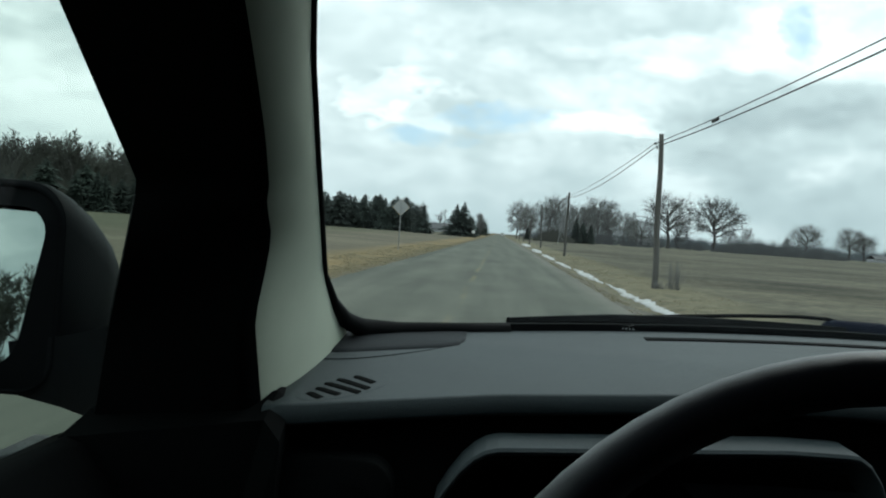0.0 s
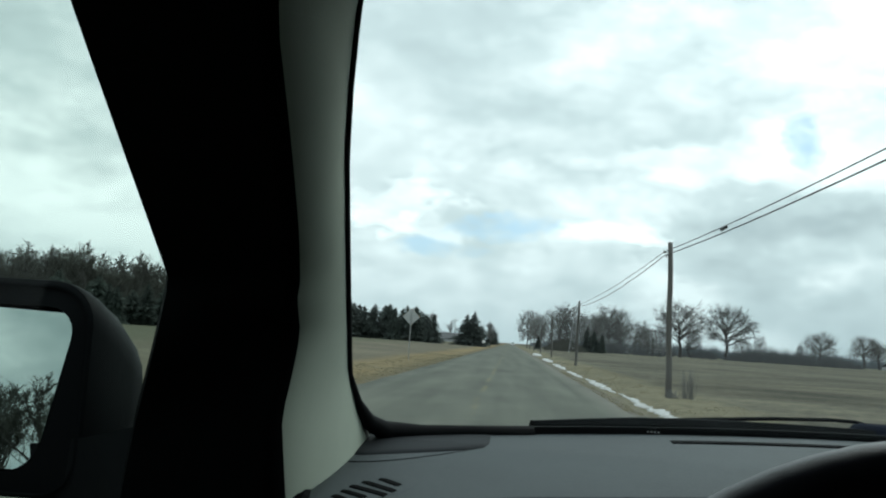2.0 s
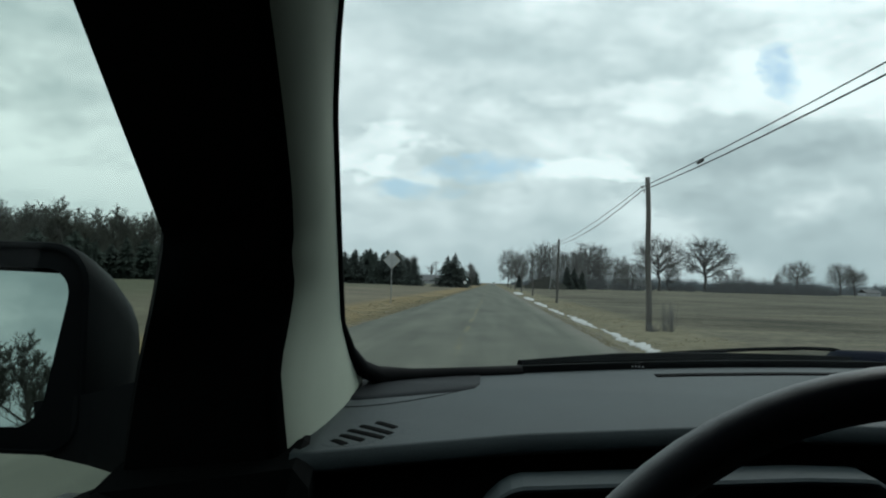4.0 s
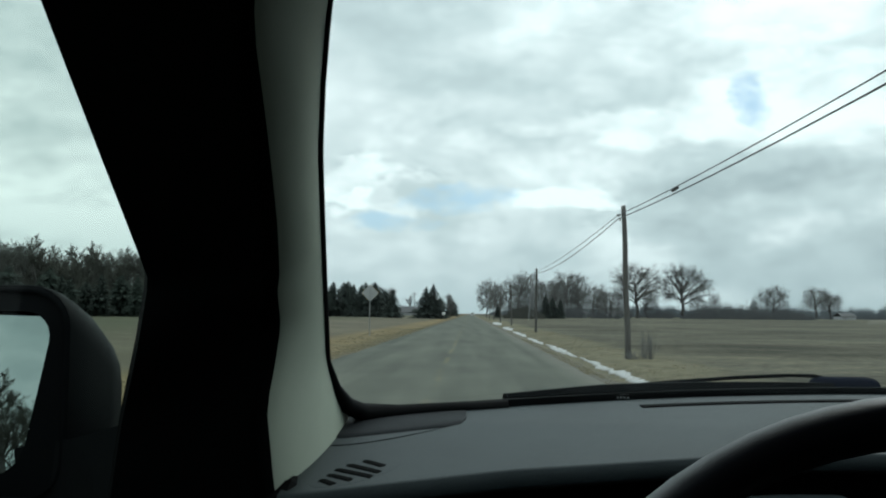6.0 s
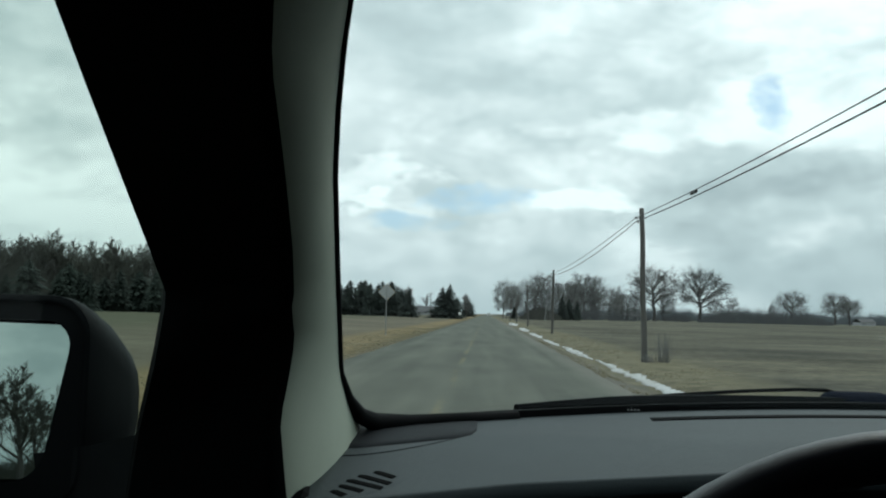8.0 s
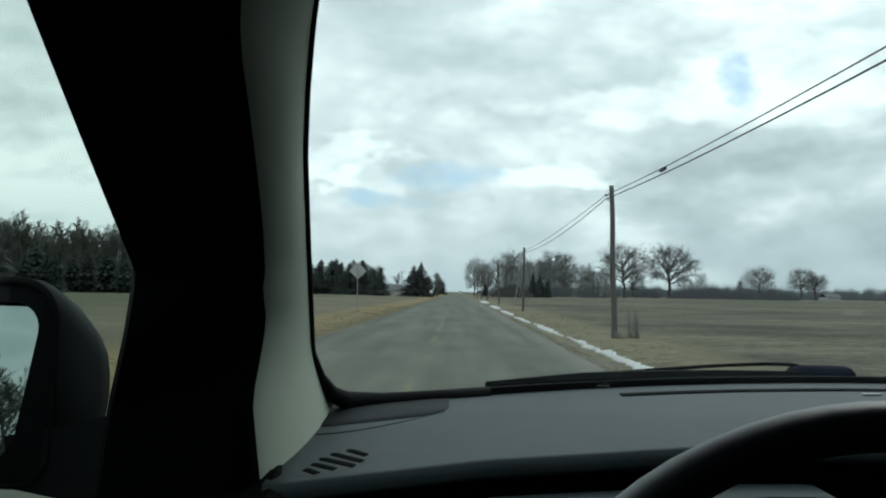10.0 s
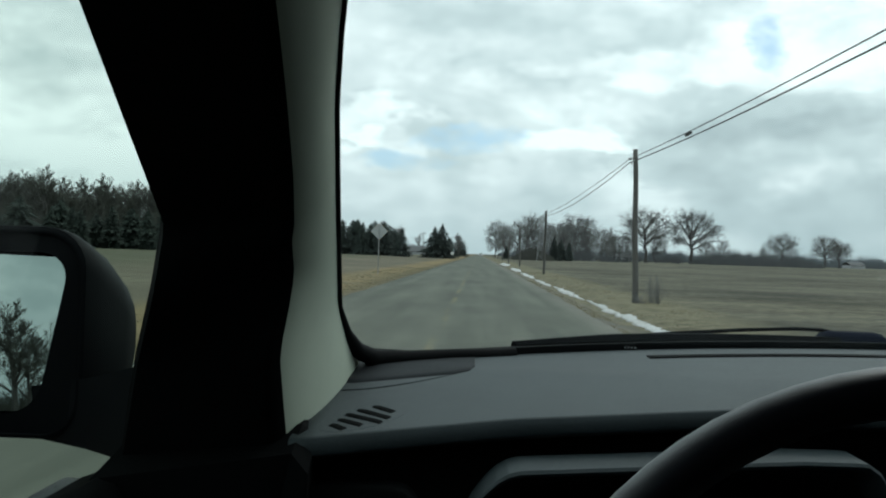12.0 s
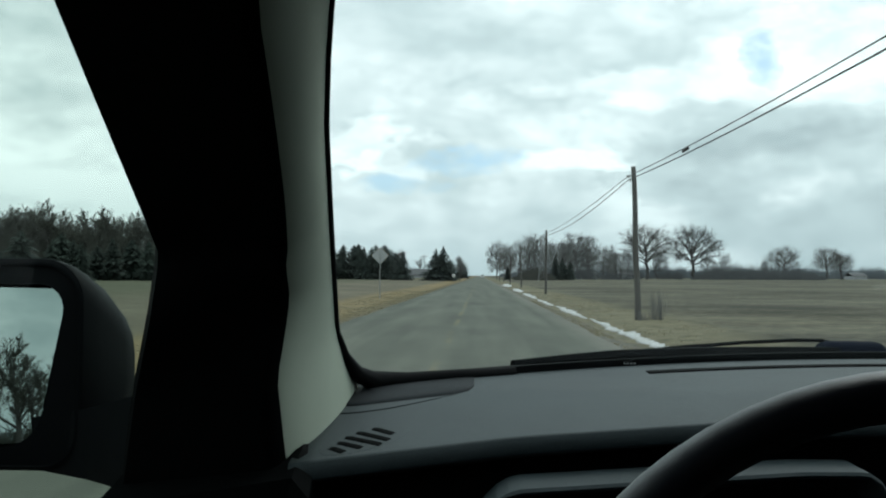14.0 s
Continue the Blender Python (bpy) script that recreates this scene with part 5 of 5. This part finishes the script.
def arrow_sign(x, y):
    s = thing("arrow_sign", "yellow sign with a black arrow above a small plate", "road sign", at=pose(x, y, ground_height(x, y), 0, 0, 182))
    part("post", sign_post(Build(), 2.2).mesh("post", STEEL), s, "grey steel post")
    p = part("panel", plate(1.2, 0.6, 0.04).mesh("panel", YELLOW), s, "yellow panel", pose(0, -0.004, 1.9))
    part("arrow", flat_shape([(-0.48, 0.05), (0.2, 0.05), (0.2, 0.17), (0.5, 0.0), (0.2, -0.17), (0.2, -0.05), (-0.48, -0.05)], -0.001).mesh("arrow", SIGN_BLACK), p, "black arrow")
    part("plate", plate(0.4, 0.4, 0.03).mesh("plate", WHITE), s, "small pale plate", pose(0, -0.004, 1.33))


arrow_sign(-10.9, -45)
g = thing("street_sign", "small green road sign on a pale post by the junction", "road sign", at=pose(-9.1, -45, ground_height(-9.1, -45), 0, 0, 180))
part("post", sign_post(Build(), 2.4).mesh("post", WHITE), g, "pale post")
part("panel", plate(0.42, 0.5, 0.03).mesh("panel", GREEN), g, "green panel", pose(-0.24, -0.004, 1.9))

b = Build().tube([(0.2, 0, POLE_TALL - 0.5), (4.2, -1.2, 0.0)], 0.012, 5)
guy = thing("guy_wire", "steel guy wire with a yellow plastic guard", "guy wire", me=b.mesh("guy_wire", STEEL), at=pose(POLE_X, 33 - 92, ground_height(9, -60)))
part("guard", Build().tube([(2.2, -0.6, (POLE_TALL - 0.5) / 2), (4.19, -1.197, 0.02)], 0.045, 8).mesh("guard", YELLOW, True), guy, "yellow guy guard")
n = thing("notice_board", "small white notice on a dark stake beside the pole", "notice", at=pose(6.3, -57.5, ground_height(6.3, -57.5), 0, 0, 170))
part("stake", Build().box((-0.03, 0.0, -0.2), (0.03, 0.03, 0.9)).mesh("stake", SIGN_BLACK), n, "dark stake")
p = part("panel", plate(0.55, 0.38, 0.02).mesh("panel", WHITE), n, "white panel", pose(0, -0.005, 1.0))
part("bars", Build().box((-0.2, -0.004, 0.06), (0.2, -0.001, 0.11)).box((-0.12, -0.004, -0.04), (0.12, -0.001, 0.0)).mesh("bars", SIGN_BLACK), p, "dark lettering bars")


# ---- farm and far things ----
def windmill(x, y, tall):
    w = thing("windmill", "old farm windmill on a lattice steel tower among trees", "windmill", at=pose(x, y, 0))
    t = Build()
    legs = [(-1, -1), (1, -1), (1, 1), (-1, 1)]
    for i, (a, c) in enumerate(legs):
        a2, c2 = legs[(i + 1) % 4]
        t.tube([(a * 1.3, c * 1.3, -0.2), (a * 0.15, c * 0.15, tall)], 0.06, 4)
        for k in range(6):
            f0, f1 = k / 6, (k + 1) / 6
            r0, r1 = 1.3 - 1.15 * f0, 1.3 - 1.15 * f1
            t.tube([(a * r0, c * r0, tall * f0), (a2 * r1, c2 * r1, tall * f1)], 0.04, 3)
            t.tube([(a * r1, c * r1, tall * f1), (a2 * r1, c2 * r1, tall * f1)], 0.04, 3)
    part("tower", t.mesh("tower", STEEL), w, "lattice tower")
    f = Build()
    for k in range(14):
        a = math.tau * k / 14
        c, s = math.cos(a), math.sin(a)
        f.add([(0.3 * c - 0.06 * s, -0.35, tall + 0.3 + 0.3 * s + 0.06 * c), (0.3 * c + 0.06 * s, -0.30, tall + 0.3 + 0.3 * s - 0.06 * c),
               (1.1 * c + 0.2 * s, -0.30, tall + 0.3 + 1.1 * s - 0.2 * c), (1.1 * c - 0.2 * s, -0.42, tall + 0.3 + 1.1 * s + 0.2 * c)], [(0, 1, 2, 3)])
    part("fan", f.mesh("fan", STEEL), w, "bladed fan")
    part("tail", Build().box((-0.03, 0.2, tall + 0.2), (0.03, 1.9, tall + 0.3)).box((-0.02, 1.2, tall), (0.02, 2.1, tall + 0.6)).mesh("tail", STEEL), w, "tail vane")


windmill(19.5, 300, 12.5)


def farm_building(x, y, w, d, h, turn, label):
    s = thing("farm_building", label, "building", at=pose(x, y, -0.1, 0, 0, turn))
    part("wall", Build().box((-w / 2, -d / 2, 0), (w / 2, d / 2, h)).mesh("wall", SIDING), s, "white siding")
    r = Build().loft([[(-w / 2 - 0.3, -d / 2 - 0.4, h), (w / 2 + 0.3, -d / 2 - 0.4, h), (w / 2 + 0.3, -d / 2 - 0.4, h + 0.15), (-w / 2 - 0.3, -d / 2 - 0.4, h + 0.15)],
                      [(-w / 2 - 0.3, 0, h + d * 0.28), (w / 2 + 0.3, 0, h + d * 0.28), (w / 2 + 0.3, 0, h + d * 0.28 + 0.15), (-w / 2 - 0.3, 0, h + d * 0.28 + 0.15)],
                      [(-w / 2 - 0.3, d / 2 + 0.4, h), (w / 2 + 0.3, d / 2 + 0.4, h), (w / 2 + 0.3, d / 2 + 0.4, h + 0.15), (-w / 2 - 0.3, d / 2 + 0.4, h + 0.15)]])
    part("roof", r.mesh("roof", ROOFING), s, "dark roof")
    for k in (-1, 1):
        win = part("window", Build().box((k * w / 4 - 0.5, -d / 2 - 0.04, h * 0.4), (k * w / 4 + 0.5, -d / 2 + 0.01, h * 0.4 + 1.1)).mesh("window", WHITE), s, "small window")
        part("pane", Build().box((k * w / 4 - 0.42, -d / 2 - 0.05, h * 0.4 + 0.08), (k * w / 4 + 0.42, -d / 2 - 0.042, h * 0.4 + 1.02)).mesh("pane", SIGN_BLACK), win, "dark pane")


farm_building(50, 445, 7, 6, 1.7, 8, "low white farm building below bare trees")
farm_building(76, 505, 8, 6, 2.2, -5, "low pale shed beyond the oaks")
farm_building(255, 660, 12, 8, 2.2, 20, "long pale farm shed far off on the horizon")
farm_building(-30, 460, 24, 10, 1.6, 3, "long low pale farm shed behind the spruces")
t = thing("utility_pole", "distant wooden utility pole by the farm", "utility pole", "farm poles", me=pole_mesh(8.0), at=pose(-17.5, 300, 0))
part("crossarm", Build().box((-1.0, -0.06, 7.2), (1.0, 0.06, 7.35)).mesh("crossarm", WOOD), t, "wooden crossarm")
m = thing("marker_post", "small white roadside box on a post by the spruce", "mailbox", at=pose(-6.6, 240, 0))
part("post", Build().box((-0.06, -0.06, -0.2), (0.06, 0.06, 1.0)).mesh("post", WOOD), m, "wooden post")
part("box", Build().box((-0.35, -0.5, 1.0), (0.35, 0.5, 1.7), 0.1).mesh("box", WHITE), m, "white box")
v = thing("distant_van", "small pale vehicle parked far down the road", "van", at=pose(1.6, 620, 0))
part("body", Build().box((-1.0, -2.4, 0.35), (1.0, 2.4, 1.2), 0.15).box((-0.9, -2.2, 1.15), (0.9, 1.2, 2.0), 0.2).mesh("body", WHITE), v, "white body")
part("rear_window", Build().box((-0.7, -2.25, 1.35), (0.7, -2.19, 1.8)).mesh("rear_window", SIGN_BLACK), v, "dark rear window")
for sx in (-0.9, 0.9):
    for sy in (-1.5, 1.5):
        part("wheel", Build().tube([(sx - 0.1, sy, 0.33), (sx + 0.1, sy, 0.33)], 0.33, 16).mesh("wheel", RUBBER), v, "black tyre")
